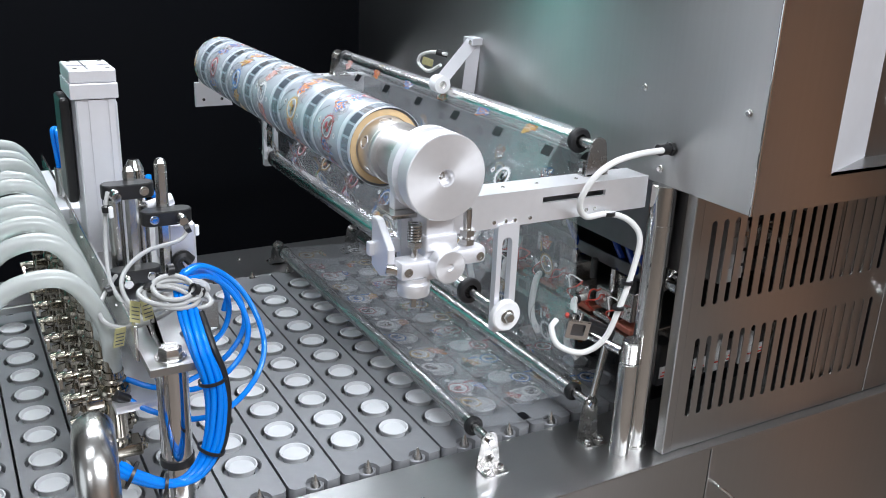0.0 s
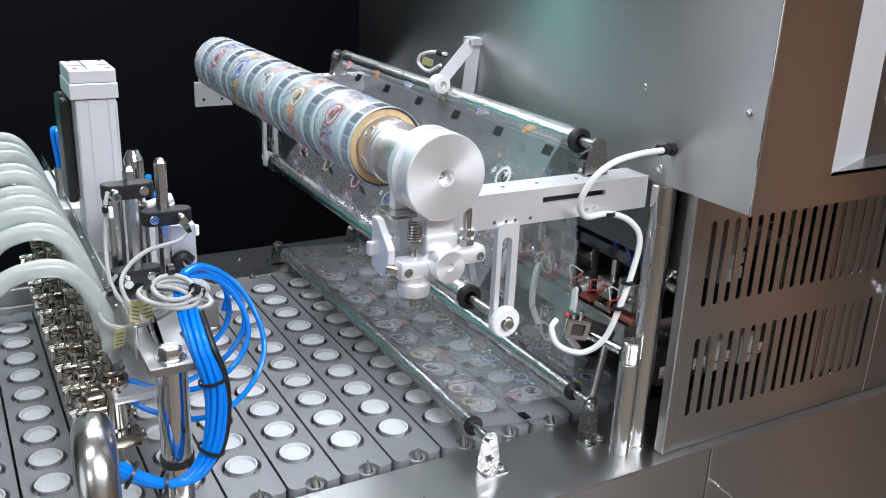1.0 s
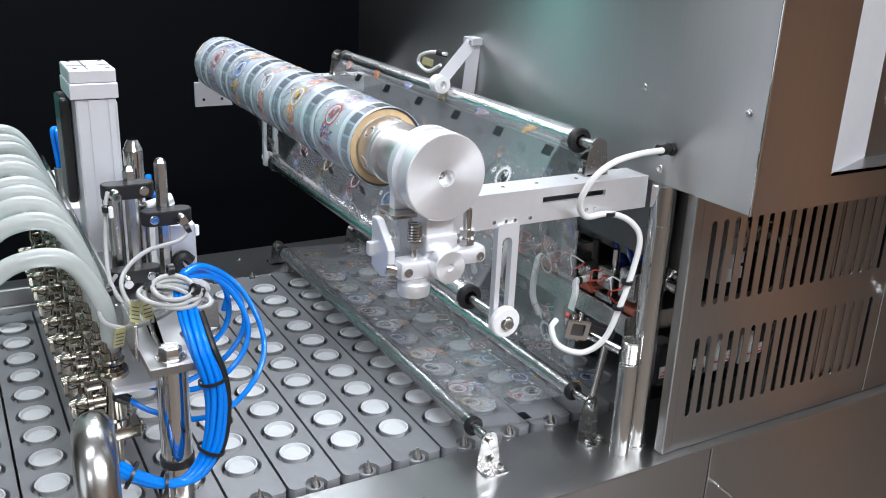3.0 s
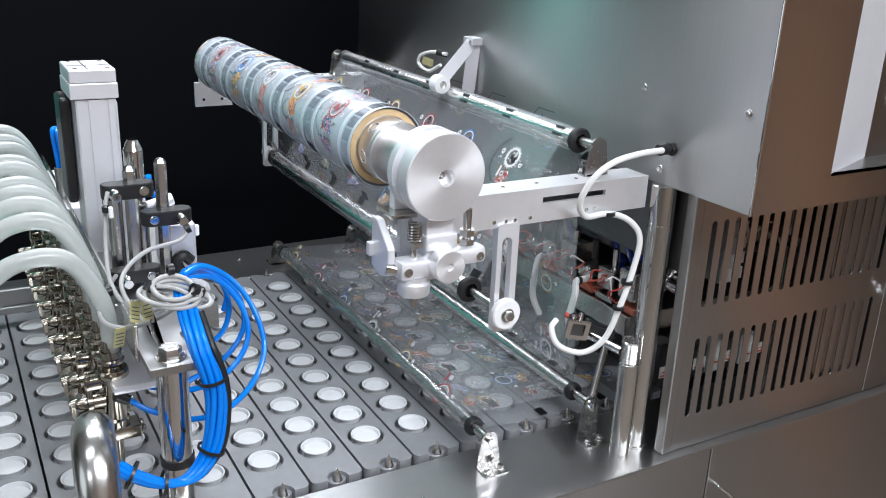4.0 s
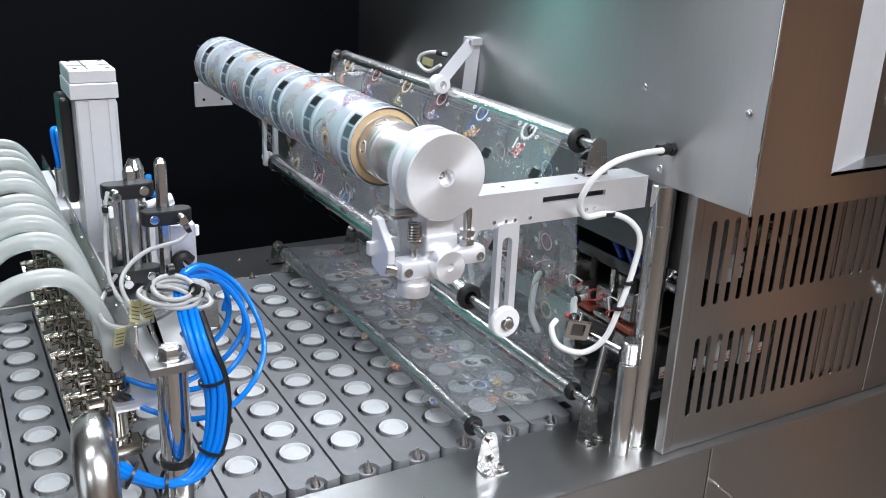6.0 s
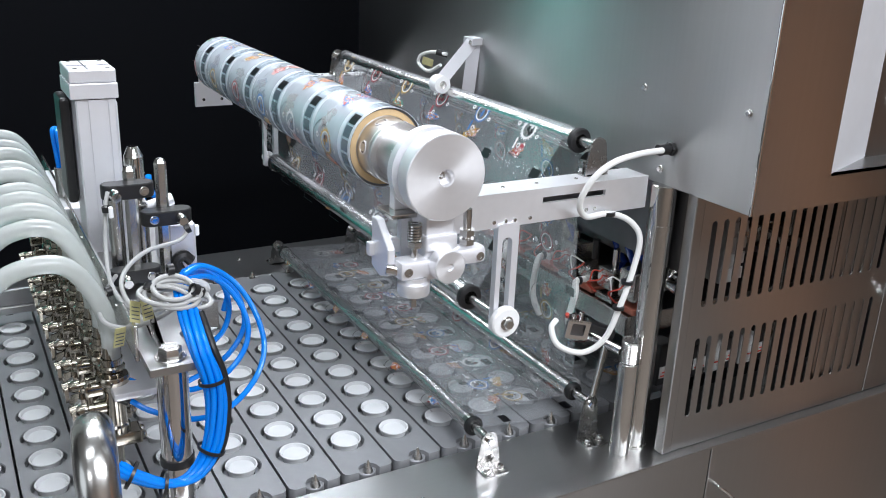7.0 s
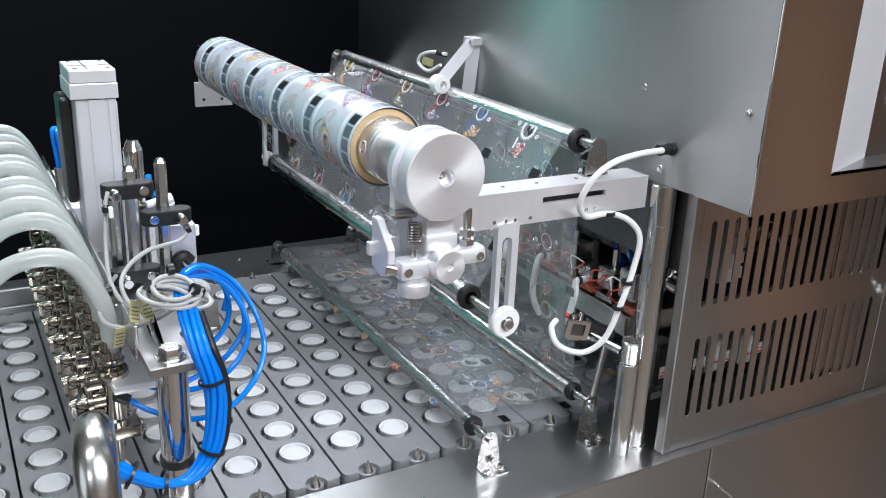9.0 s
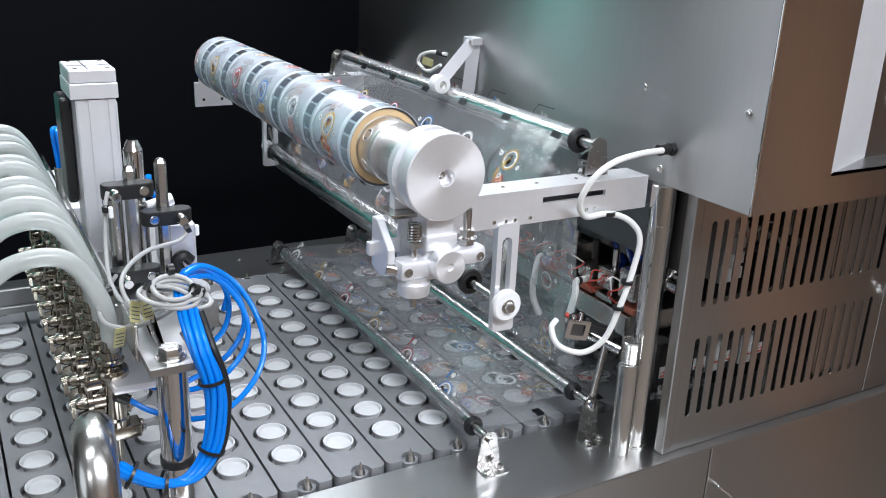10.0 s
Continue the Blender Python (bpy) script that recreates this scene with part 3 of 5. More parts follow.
def beam(y_front, y_back, name_label, y_sign):
    t = thing("film_beam", name_label, "beam", "beams of the film frame", at=(0, 0, 0))
    x0, x1, z0, z1 = 0.115, 0.392, 0.3155, 0.3545
    # web with the long slot, then the top flange
    b = bmesh.new()
    s0, s1, sz, sw = 0.241, 0.329, 0.3405, 0.0035
    ya, yb = (y_front, y_front + 0.004) if y_sign < 0 else (y_back - 0.004, y_back)
    holed([(x0, z0), (x1, z0), (x1, z1), (x0, z1)], [(s0, sz - sw), (s1, sz - sw), (s1, sz + sw), (s0, sz + sw)], "y", ya, yb, b)
    web = part("web", b, ALU, t)
    part("top_flange", box(x0, x1, y_front + 0.004, y_back, z1 - 0.004, z1 - 0.0003, 0.0005), ALU, t)
    # Dark sheet added behind the slot so that it looks shaded.
    part("slot_shade", box(s0 - 0.01, s1 + 0.01, ya + 0.012, ya + 0.014, sz - 0.012, sz + 0.012), DARK_STEEL, t)
    for x in (0.178, 0.193, 0.205, 0.225, 0.303, 0.315):
        part("screw", hex_bolt((x, ya if y_sign < 0 else yb, z0 + 0.007), (0, y_sign, 0), 0.0024, 0.002, washer=False), STEEL, web)
    for x in (0.20, 0.245, 0.30):
        part("screw", hex_bolt((x, y_front + 0.02, z1 - 0.0003), (0, 0, 1), 0.0024, 0.0016, washer=False), STEEL, t)
    return t


beam(BY, -0.105, "satin aluminium angle beam of the film unwinder", -1)
beam(0.630, 0.668, "satin aluminium angle beam on the far side", 1)


def hanger(y, s):
    h = thing("slotted_hanger", "white aluminium hanger with a long slot", "hanger", "slotted hangers of the dancer", at=(0.1945, y, 0.316))
    part("plate", holed(rounded(0.002, -0.060, 0.0275, 0.128, 0.003), rounded(0.001, -0.062, 0.0130, 0.100, 0.0062), "y", -0.0045, 0.0045), ALU_WHITE, h)
    part("tab", box(-0.010, 0.018, 0.004 if s < 0 else -0.012, 0.012 if s < 0 else -0.004, -0.006, 0.012, 0.001), ALU_WHITE, h)
    return h


hanger(-0.1435, -1)
hanger(0.6480, 1)

# ---------------------------------------------------------------- film roll
AX, AZ, RFILM = 0.085, 0.3955, 0.0437
ROLL0, ROLL1 = -0.064, 0.553


def disc_patch(b, f, u, v, r, mat, r_in=0.0, seg=14, rings=2, sq=1.0, lift=0.0):
    last = None
    radii = [r_in + (r - r_in) * k / rings for k in range(rings + 1)]
    for q in radii:
        ring = [b.verts.new(f(u + q * math.cos(2 * math.pi * k / seg) * sq, v + q * math.sin(2 * math.pi * k / seg), lift)) for k in range(seg)] if q > 1e-6 else [b.verts.new(f(u, v, lift))]
        if last:
            for k in range(seg):
                vs = []
                for w in (last[k % len(last)], last[(k + 1) % len(last)], ring[(k + 1) % len(ring)], ring[k % len(ring)]):
                    if w not in vs:
                        vs.append(w)
                b.faces.new(vs).material_index = mat
        last = ring


def rect_patch(b, f, u, v, du, dv, mat, n=3, lift=0.0):
    for k in range(n):
        a0, a1 = u - du / 2 + du * k / n, u - du / 2 + du * (k + 1) / n
        b.faces.new([b.verts.new(f(*p, lift)) for p in ((a0, v - dv / 2), (a1, v - dv / 2), (a1, v + dv / 2), (a0, v + dv / 2))]).material_index = mat


INKS = [INK_BLACK, INK_GREY] + INK
WEB_INKS = [INK_BLACK, INK_GREY] + PALE_INK
DEEP_INKS = [INK_FADED[4], INK_FADED[4]] + DEEP_INK
LANES = [-0.003 + 0.1125 * k for k in range(6)]
FP = 0.1008                      # repeat of the print along the film


def lid_ring(b, f, u, v, k, rnd):
    """Round badge of a lid picture: toothed coloured ring, white ring, blots inside and small bubbles round it."""
    main = 2 + (0, 2, 6, 4, 0, 2)[k % 6]
    disc_patch(b, f, u, v, 0.0140, main, 0.0122, seg=20, rings=1, lift=0.0001)
    disc_patch(b, f, u, v, 0.0122, 8, 0.0104, seg=20, rings=1, lift=0.0001)
    for q in range(20):
        a = 2 * math.pi * q / 20
        disc_patch(b, f, u + 0.0150 * math.cos(a), v + 0.0150 * math.sin(a), 0.0012, main, seg=4, rings=1, lift=0.0001)
    for q in range(7):
        disc_patch(b, f, u + rnd.uniform(-0.006, 0.006), v + rnd.uniform(-0.006, 0.006), rnd.uniform(0.0015, 0.0036), rnd.choice((main, 9, 0, main)), seg=8, rings=1, sq=rnd.uniform(0.5, 1.5), lift=0.0002)
    for du, dv, r in ((0.004, 0.024, 0.0038), (-0.006, -0.022, 0.0032), (-0.024, 0.004, 0.0040)):
        disc_patch(b, f, u + du, v + dv, r, 8, seg=10, rings=1, lift=0.0001)
        disc_patch(b, f, u + du, v + dv, r * 0.4, 0, seg=6, rings=1, lift=0.0002)
    rect_patch(b, f, u - 0.022, v + 0.012, 0.015, 0.0035, main, 2, lift=0.0001)


def lid_motif(b, f, u, v, k, rnd):
    """Loose coloured picture beside the badge: one ragged patch of mixed inks."""
    side = 2 + (4, 1, 5, 2, 4, 3)[k % 6]
    other = 2 + (1, 4, 0, 5, 2, 7)[(k + rnd.randrange(3)) % 6]
    seg, rings = 22, 5
    reach = [rnd.uniform(0.55, 1.0) * (0.017 + 0.005 * math.sin(2 * a + k)) for a in [2 * math.pi * q / seg for q in range(seg)]]
    centre = b.verts.new(f(u, v, 0.0001))
    last = [centre]
    for j in range(1, rings + 1):
        ring = []
        for q in range(seg):
            a = 2 * math.pi * q / seg
            r = reach[q] * j / rings * rnd.uniform(0.9, 1.06)
            ring.append(b.verts.new(f(u + 0.62 * r * math.cos(a), v + r * math.sin(a), 0.0001)))
        for q in range(seg):
            vs = [centre, ring[q], ring[(q + 1) % seg]] if len(last) == 1 else [last[q], last[(q + 1) % seg], ring[(q + 1) % seg], ring[q]]
            patch = math.sin(3.1 * q / seg * 6.28 / 2 + 1.7 * j + k)
            b.faces.new(vs).material_index = rnd.choice((side, side, side, 8)) if patch > -0.2 else rnd.choice((other, 3, 7, other, 9))
        last = ring


def lid_arc(b, f, u, v):
    """Thin dark arc of the cutting line and a row of fine print as bars."""
    n = 14
    for q in range(n):
        a0, a1 = radians(-60 + 120 * q / n), radians(-60 + 120 * (q + 1) / n)
        r0, r1 = 0.0375, 0.0384
        b.faces.new([b.verts.new(f(u + r * math.sin(a) * 0.9 - 0.0, v + r * math.cos(a), 0.0001)) for r, a in ((r0, a0), (r1, a0), (r1, a1), (r0, a1))]).material_index = 0
    for q in range(5):
        rect_patch(b, f, u - 0.031, v - 0.012 + 0.0075 * q, 0.0012, 0.0055, 0, 1, lift=0.0001)


def pen_stroke(b, f, u, v, rnd):
    """Thin wavy dark line of a picture's outline."""
    n, a, bend, du = 12, rnd.uniform(-1.2, 1.2), rnd.uniform(-2.5, 2.5), 0.0005
    at = [u, v]
    for q in range(n):
        nxt = [at[0] + 0.0024 * math.sin(a), at[1] + 0.0024 * math.cos(a)]
        b.faces.new([b.verts.new(f(p[0] + e, p[1] + e * 0.6, 0.0001)) for p, e in ((at, -du), (nxt, -du), (nxt, du), (at, du))]).material_index = 0
        at, a = nxt, a + bend / n + rnd.uniform(-0.3, 0.3)


def lid_mark(b, f, u, v, mat=0):
    rect_patch(b, f, u, v, 0.0125, 0.0180, mat, lift=0.0002)


MARKS = [-0.0565 + 0.1118 * k for k in range(6)]


def sleeve(y0, y1, r):
    y0, y1 = max(ROLL0 + 0.0005, y0), min(ROLL1 - 0.0005, y1)
    return lathe((0, y0, 0), (0, 9, 0), [(0, RFILM - 0.0002), (0.0001, r), (y1 - y0 - 0.0001, r), (y1 - y0, RFILM - 0.0002)], 96)


def film_roll():
    t = thing("film_roll", "roll of printed transparent lidding film on its shaft", "film roll", at=(AX, 0, AZ))
    part("wound_film", pipe((0, ROLL0, 0), (0, ROLL1, 0), RFILM, 0.0410, 96), ROLL_FILM, t)
    part("film_edge", pipe((0, ROLL0 - 0.0006, 0), (0, ROLL0 + 0.0004, 0), RFILM - 0.0001, 0.0410, 96), ROLL_EDGE, t, "dark edge of the stacked film layers")
    part("cardboard_core", pipe((0, ROLL0 - 0.001, 0), (0, ROLL1 + 0.001, 0), 0.0410, 0.0345, 64), CARDBOARD, t, "brown cardboard core")
    for v in MARKS:
        part("mark_band", sleeve(v - 0.0125, v + 0.0125, RFILM + 0.00010), ROLL_BAND, t, "pale grey-blue band under the register marks")
        for s in (-1, 1):
            part("clear_stripe", sleeve(v + s * 0.0165 - 0.004, v + s * 0.0165 + 0.004, RFILM + 0.00014), ROLL_CLEAR, t, "whitish stripe of unprinted film")
    def f(u, v, lift):
        a = u / RFILM
        r = RFILM + 0.0003 + lift
        return (-r * math.cos(a), min(ROLL1, max(ROLL0, v)), r * math.sin(a))
    def under(u, v, lift):
        return f(u, v, lift - 0.00025)
    rnd = random.Random(5)
    n = 3
    for q in range(n):
        u = ROLL_U0 - q * FP
        for k, v in enumerate(LANES):
            for nm, draw, du in (("lid_badge", lid_ring, -0.038), ("lid_motif", lid_motif, -0.062), ("lid_motif", lid_motif, -0.083)):
                b = bmesh.new()
                draw(b, f, u + du, v, k + (q % 2), rnd)
                part(nm, b, INKS, t)
            for du, draw in ((-0.024, lid_motif), (-0.052, lid_ring), (-0.073, lid_motif), (-0.010, lid_motif)):
                b = bmesh.new()
                draw(b, under, u + du, v + rnd.uniform(-0.012, 0.012), k + q + 1, rnd)
                part("shine_through", b, DEEP_INKS, t, "faint picture of a deeper layer of film")
            for j in range(3):
                b = bmesh.new()
                pen_stroke(b, f, u - 0.03 - 0.024 * j, v + rnd.uniform(-0.02, 0.02), rnd)
                part("cutting_line", b, INKS, t)
            b = bmesh.new()
            lid_arc(b, f, u - 0.045, v)
            part("cutting_line", b, INKS, t)
        for v in MARKS:
            for j in range(6):
                b = bmesh.new()
                lid_mark(b, f, u - j * 0.0152, v, 0)
                part("register_mark", b, INK_BLACK if j == 0 else INK_FADED[j - 1], t, "" if j == 0 else "faded register mark of a deeper layer")
    # chuck with holes, cone and shaft
    b = lathe((0, ROLL0, 0), (0, 1, 0), [(0.03, 0), (0.03, 0.0342), (0.0, 0.0342), (-0.001, 0.0330), (-0.027, 0.0330), (-0.0285, 0.0310), (-0.0285, 0.0)], 56)
    part("chuck", b, CHUCK_STEEL, t, "turned steel chuck with radial holes")
    for k in range(6):
        a = k * math.pi / 3 + 0.35
        d = Vector((math.cos(a), 0, math.sin(a)))
        p = Vector((0, ROLL0 - 0.014, 0))
        part("hole_rim", pipe(p + d * 0.030, p + d * 0.0333, 0.0074, 0.0062, 18), ALU, t)
        # Dark disc almost flush with the chuck paints the depth of the hole.
        part("hole_shade", rod(p + d * 0.030, p + d * 0.0327, 0.0063, 18), DARK_STEEL, t)
    b = lathe((0, ROLL0 - 0.0285, 0), (0, -1, 0), [(0, 0.0), (0, 0.0325), (0.001, 0.0335), (0.006, 0.0335), (0.007, 0.0325), (0.007, 0.030), (0.0055, 0.0295), (0.0055, 0.026), (0.045, 0.0255), (0.045, 0)], 56)
    part("flange", b, CHUCK_STEEL, t)
    part("shaft", rod((0, -0.17, 0), (0, 0.690, 0), 0.0065, 20), STEEL, t)
    b = bmesh.new()
    lathe((0, -0.158, 0), (0, -1, 0), [(0, 0), (0, 0.041), (0.001, 0.0432), (0.011, 0.0432), (0.012, 0.0340), (0.0225, 0.0340), (0.0235, 0.0432), (0.0415, 0.0432), (0.0425, 0.0422), (0.0425, 0.0088), (0.0415, 0.0078), (0.032, 0.0066), (0.032, 0)], 72, b)
    wheel = part("hand_wheel", b, ALU_TURNED, t, "bright turned aluminium hand wheel")
    part("centre_screw", lathe((0, -0.188, 0), (0, -1, 0), [(0, 0), (0, 0.0042), (0.0025, 0.0042), (0.0025, 0.002), (0.001, 0.002), (0.001, 0)], 6), STEEL, wheel)
    return t


ROLL_U0 = 0.0663
ROLL = film_roll()


def unwinder_bearing():
    t = thing("unwinder_bracket", "white aluminium roll bearing with adjusting screws and spring", "bearing bracket", at=(0, 0, 0))
    part("cradle_plate", prism([(AX - 0.030, 0.352), (AX + 0.030, 0.352), (AX + 0.030, 0.380), (AX + 0.018, 0.395), (AX - 0.018, 0.395), (AX - 0.030, 0.412)], "y", -0.150, -0.138, bevel=0.001), ALU_WHITE, t)
    part("shelf", box(AX - 0.040, AX + 0.034, -0.165, -0.128, 0.347, 0.352, 0.0008), STEEL, t)
    part("back_plate", prism(rounded(AX + 0.004, 0.310, 0.052, 0.078, 0.010), "y", -0.150, -0.142), ALU_WHITE, t)
    part("front_block", box(AX - 0.012, AX + 0.020, -0.186, -0.152, 0.286, 0.352, 0.002), ALU_WHITE, t)
    part("guide_block", box(AX - 0.014, AX + 0.022, -0.190, -0.150, 0.318, 0.334, 0.002), ALU_WHITE, t)
    part("slide_bar", box(AX - 0.042, AX - 0.008, -0.192, -0.168, 0.291, 0.311, 0.0045), ALU_WHITE, t)
    part("arm_block", box(AX + 0.018, AX + 0.062, -0.184, -0.162, 0.294, 0.313, 0.006), ALU_WHITE, t)
    part("side_plate", prism([(-0.178, 0.322), (-0.152, 0.346), (-0.140, 0.346), (-0.140, 0.294), (-0.160, 0.288), (-0.178, 0.294)], "x", AX - 0.050, AX - 0.042, bevel=0.001), ALU_WHITE, t)
    part("tie_rod", rod((AX - 0.050, -0.174, 0.302), (AX - 0.030, -0.182, 0.297), 0.0062, 16), CHROME, t)
    part("tie_arm", box(AX - 0.056, AX + 0.004, -0.148, -0.140, 0.306, 0.320, 0.001), ALU_WHITE, t)
    part("knob", lathe((AX + 0.0060, -0.188, 0.3045), (AX + 0.0060, -1, 0.3045), [(0, 0), (0, 0.0162), (0.001, 0.0172), (0.016, 0.0172), (0.017, 0.0162), (0.017, 0.004), (0.015, 0.0035), (0.015, 0)], 40), ALU_TURNED, t, "turned aluminium clamping knob")
    sx, sy = AX - 0.0215, -0.180
    part("lower_knob", lathe((sx, sy, 0.2915), (sx, sy, -1), [(0, 0), (0, 0.013), (0.004, 0.0135), (0.005, 0.0158), (0.006, 0.0165), (0.017, 0.0165), (0.019, 0.0155), (0.019, 0)], 36), ALU_TURNED, t, "turned aluminium levelling knob")
    part("spindle", rod((sx, sy, 0.258), (sx, sy, 0.345), 0.0038, 14), STEEL, t)
    part("nut", lathe((sx, sy, 0.322), (sx, sy, 1), [(0, 0), (0, 0.0078), (0.006, 0.0078), (0.006, 0)], 6), STEEL, t)
    turns = [(sx + 0.0068 * math.cos(a), sy + 0.0068 * math.sin(a), 0.328 + 0.0029 * a / 6.283) for a in [k * 0.5 for k in range(84)]]
    part("spring", hose(turns, 0.0011, 6, 1), CHROME, t, "coiled steel spring")
    part("stud", rod((AX + 0.043, -0.172, 0.305), (AX + 0.043, -0.172, 0.352), 0.0045, 14), STEEL, t)
    for z in (0.314, 0.324):
        part("nut", lathe((AX + 0.043, -0.172, z), (AX + 0.043, -0.172, 1), [(0, 0), (0, 0.0085), (0.006, 0.0085), (0.006, 0)], 6), STEEL, t)
    for x, z, y in ((AX - 0.034, 0.3005, -0.192), (AX + 0.053, 0.303, -0.184)):
        part("screw", lathe((x, y, z), (x, -1, z), [(0, 0), (0, 0.0046), (0.0012, 0.0046), (0.0012, 0.0026), (0.0004, 0.0026), (0.0004, 0)], 12), STEEL, t)
    q = thing("far_roll_bracket", "small white bracket holding the far end of the roll shaft", "bracket", at=(AX, 0.655, 0.33))
    part("plate", prism([(-0.020, -0.022), (0.045, -0.022), (0.035, 0.01), (0.016, 0.012), (0.012, 0.075), (-0.008, 0.075), (-0.012, 0.020), (-0.020, 0.020)], "y", -0.004, 0.004), ALU_WHITE, q)
    for x in (-0.006, 0.026):
        # Black disc on the plate face, drawn for the shade in a hole.
        part("screw_hole_shade", rod((x, -0.0045, -0.010), (x, -0.0035, -0.010), 0.0026, 12), RUBBER, q)


unwinder_bearing()


# ---------------------------------------------------------------- film web
def between(t, table):
    for (ta, va), (tb, vb) in zip(table, table[1:]):
        if t <= tb:
            return va + (vb - va) * max(0.0, t - ta) / (tb - ta)
    return table[-1][1]


STROKE = [(0, 0), (0.05, 0.01), (0.15, 0.07), (0.25, 0.21), (0.35, 0.41), (0.45, 0.645), (0.55, 0.85), (0.65, 0.955), (0.75, 0.993), (0.85, 1.0)]
LIFT = [(0, 0.62), (0.25, 0.86), (0.5, 0.95), (0.7, 1), (3.70, 1), (3.85, 0.90), (4.0, 0.55), (4.2, 0.08), (4.35, 0), (4.5, 0), (4.75, 0.2), (5.0, 0.58), (5.25, 0.9), (5.4, 1), (9.5, 1), (9.65, 0.9), (9.8, 0.55), (10.0, 0.06)]


def index_at(t):
    """Pitches that the conveyor has advanced."""
    return between(t - 3.65, STROKE) + between(t - 9.45, STROKE)


def dancer_at(t):
    return RD[1] + 0.0215 * (1 - between(t, LIFT))


def path_at(t):
    """The film's way as straight runs: (x, z) corner points."""
    dz = dancer_at(t)
    return [(AX + RFILM, AZ), (RD[0] - 0.009, dz - 0.008), (RD[0] + 0.009, dz - 0.008), (R3[0] - 0.006, R3[1] + 0.0118), (R3[0] + 0.011, R3[1] + 0.008), (R2[0] + 0.0112, R2[1]), (R2[0], R2[1] - 0.0112),
            (R1[0], R1[1] + 0.0112), (R1[0] - 0.0112, R1[1]), (R1[0] - 0.002, R1[1] - 0.0112), (0.30, 0.0062), (0.62, 0.0062)]


def place_on(t, u):
    """Pose of a film piece whose middle lies u metres down the film from the roll at time t."""
    if u < 0:      # still wound up, inside the core
        return pose(AX, 0, AZ) @ Matrix.Rotation(u / RFILM, 4, "Y") @ Matrix.Translation((0.026, 0, 0)) @ Matrix.Rotation(radians(90), 4, "Y")
    pts = path_at(t)
    for (xa, za), (xb, zb) in zip(pts, pts[1:]):
        n = math.hypot(xb - xa, zb - za)
        if u <= n or (xb, zb) == pts[-1]:
            d = Vector((xb - xa, 0, zb - za)).normalized()
            p = Vector((xa, 0, za)) + d * u
            y = Vector((0, 1, 0))
            z = d.cross(y)
            m = Matrix((d, y, z)).transposed().to_4x4()
            m.translation = p
            return m
        u -= n


def given_out(t):
    """Film let off the roll by time t: what the conveyor took, less what the dancer gave back."""
    return index_at(t) * PX - 2 * 0.0205 * (dancer_at(t) - dancer_at(3.0)) / 0.0215


WEB = thing("lidding_film", "clear printed lidding film threaded over the rollers", "film")
SHEETS, ROWS = [], []


def film_web():
    names = ["unwinding_run", None, "rising_run", "turn", "falling_run", "turn", "return_run", "turn", "turn", "laying_run", "laid_run"]
    pts = path_at(3.0)
    for k, nm in enumerate(names):
        if nm in (None, "turn"):
            continue
        (xa, za), (xb, zb) = pts[k], pts[k + 1]
        n = math.hypot(xb - xa, zb - za)
        b = bmesh.new()
        nu, nv = 4, 12
        grid = [[b.verts.new((n * i / nu, Y0 + (Y1 - Y0) * j / nv, 0)) for j in range(nv + 1)] for i in range(nu + 1)]
        for i in range(nu):
            for j in range(nv):
                b.faces.new((grid[i][j], grid[i + 1][j], grid[i + 1][j + 1], grid[i][j + 1]))
        o = part(nm or "turn", b, FILM, WEB)
        o.matrix_basis = place_on(3.0, sum(math.hypot(pts[q + 1][0] - pts[q][0], pts[q + 1][1] - pts[q][1]) for q in range(k)) + 1e-5)
        SHEETS.append((o, k))
    for (cx, cz), r, a0, a1 in ((R1, RR + 0.0012, 90, 265), (R3, 0.0137, 15, 120)):
        b = bmesh.new()
        arc = [radians(a0 + (a1 - a0) * k / 10) for k in range(11)]
        lines = [[b.verts.new((cx + r * math.cos(a), y, cz + r * math.sin(a))) for a in arc] for y in (Y0, Y1)]
        for k in range(10):
            b.faces.new((lines[0][k], lines[0][k + 1], lines[1][k + 1], lines[1][k]))
        part("turn", b, FILM, WEB)
    total = sum(math.hypot(b_[0] - a_[0], b_[1] - a_[1]) for a_, b_ in zip(pts, pts[1:]))
    def f(u, v, lift):
        return (u, v, 0.0006 + lift)
    kinds = {}
    for q in range(4):
        for k, v in enumerate(LANES):
            for nm, draw, du in (("lid_badge", lid_ring, -0.052), ("lid_motif", lid_motif, -0.082)):
                b = bmesh.new()
                draw(b, f, 0, v, k + q, random.Random(40 + 7 * q + k))
                kinds[nm, q, k] = (b, du)
    for k, v in enumerate(MARKS):
        b = bmesh.new()
        lid_mark(b, f, 0, v)
        kinds["register_mark", 0, k] = (b, 0.0)
    for k, v in enumerate(LANES):
        b = bmesh.new()
        lid_arc(b, f, 0, v)
        kinds["cutting_line", 0, k] = (b, -0.058)
    made = {}
    u, q = FILM_U0, 0
    while u < total + 0.02:
        for (nm, variant, k), (b, du) in kinds.items():
            if nm in ("lid_badge", "lid_motif") and variant != q % 4:
                continue
            if (nm, variant, k) in made:
                o = new(nm, made[nm, variant, k])
                o.parent = WEB
            else:
                o = part(nm, b, WEB_INKS, WEB)
                made[nm, variant, k] = o.data
            ROWS.append((o, u + du))
        u += FP
        q += 1


FILM_U0 = 0.4262 - 6 * FP       # a row of marks lies just under the upper roller
film_web()


# ---------------------------------------------------------------- filling station
LIFTED = []
DROP = 0.0235
NX = -0.204


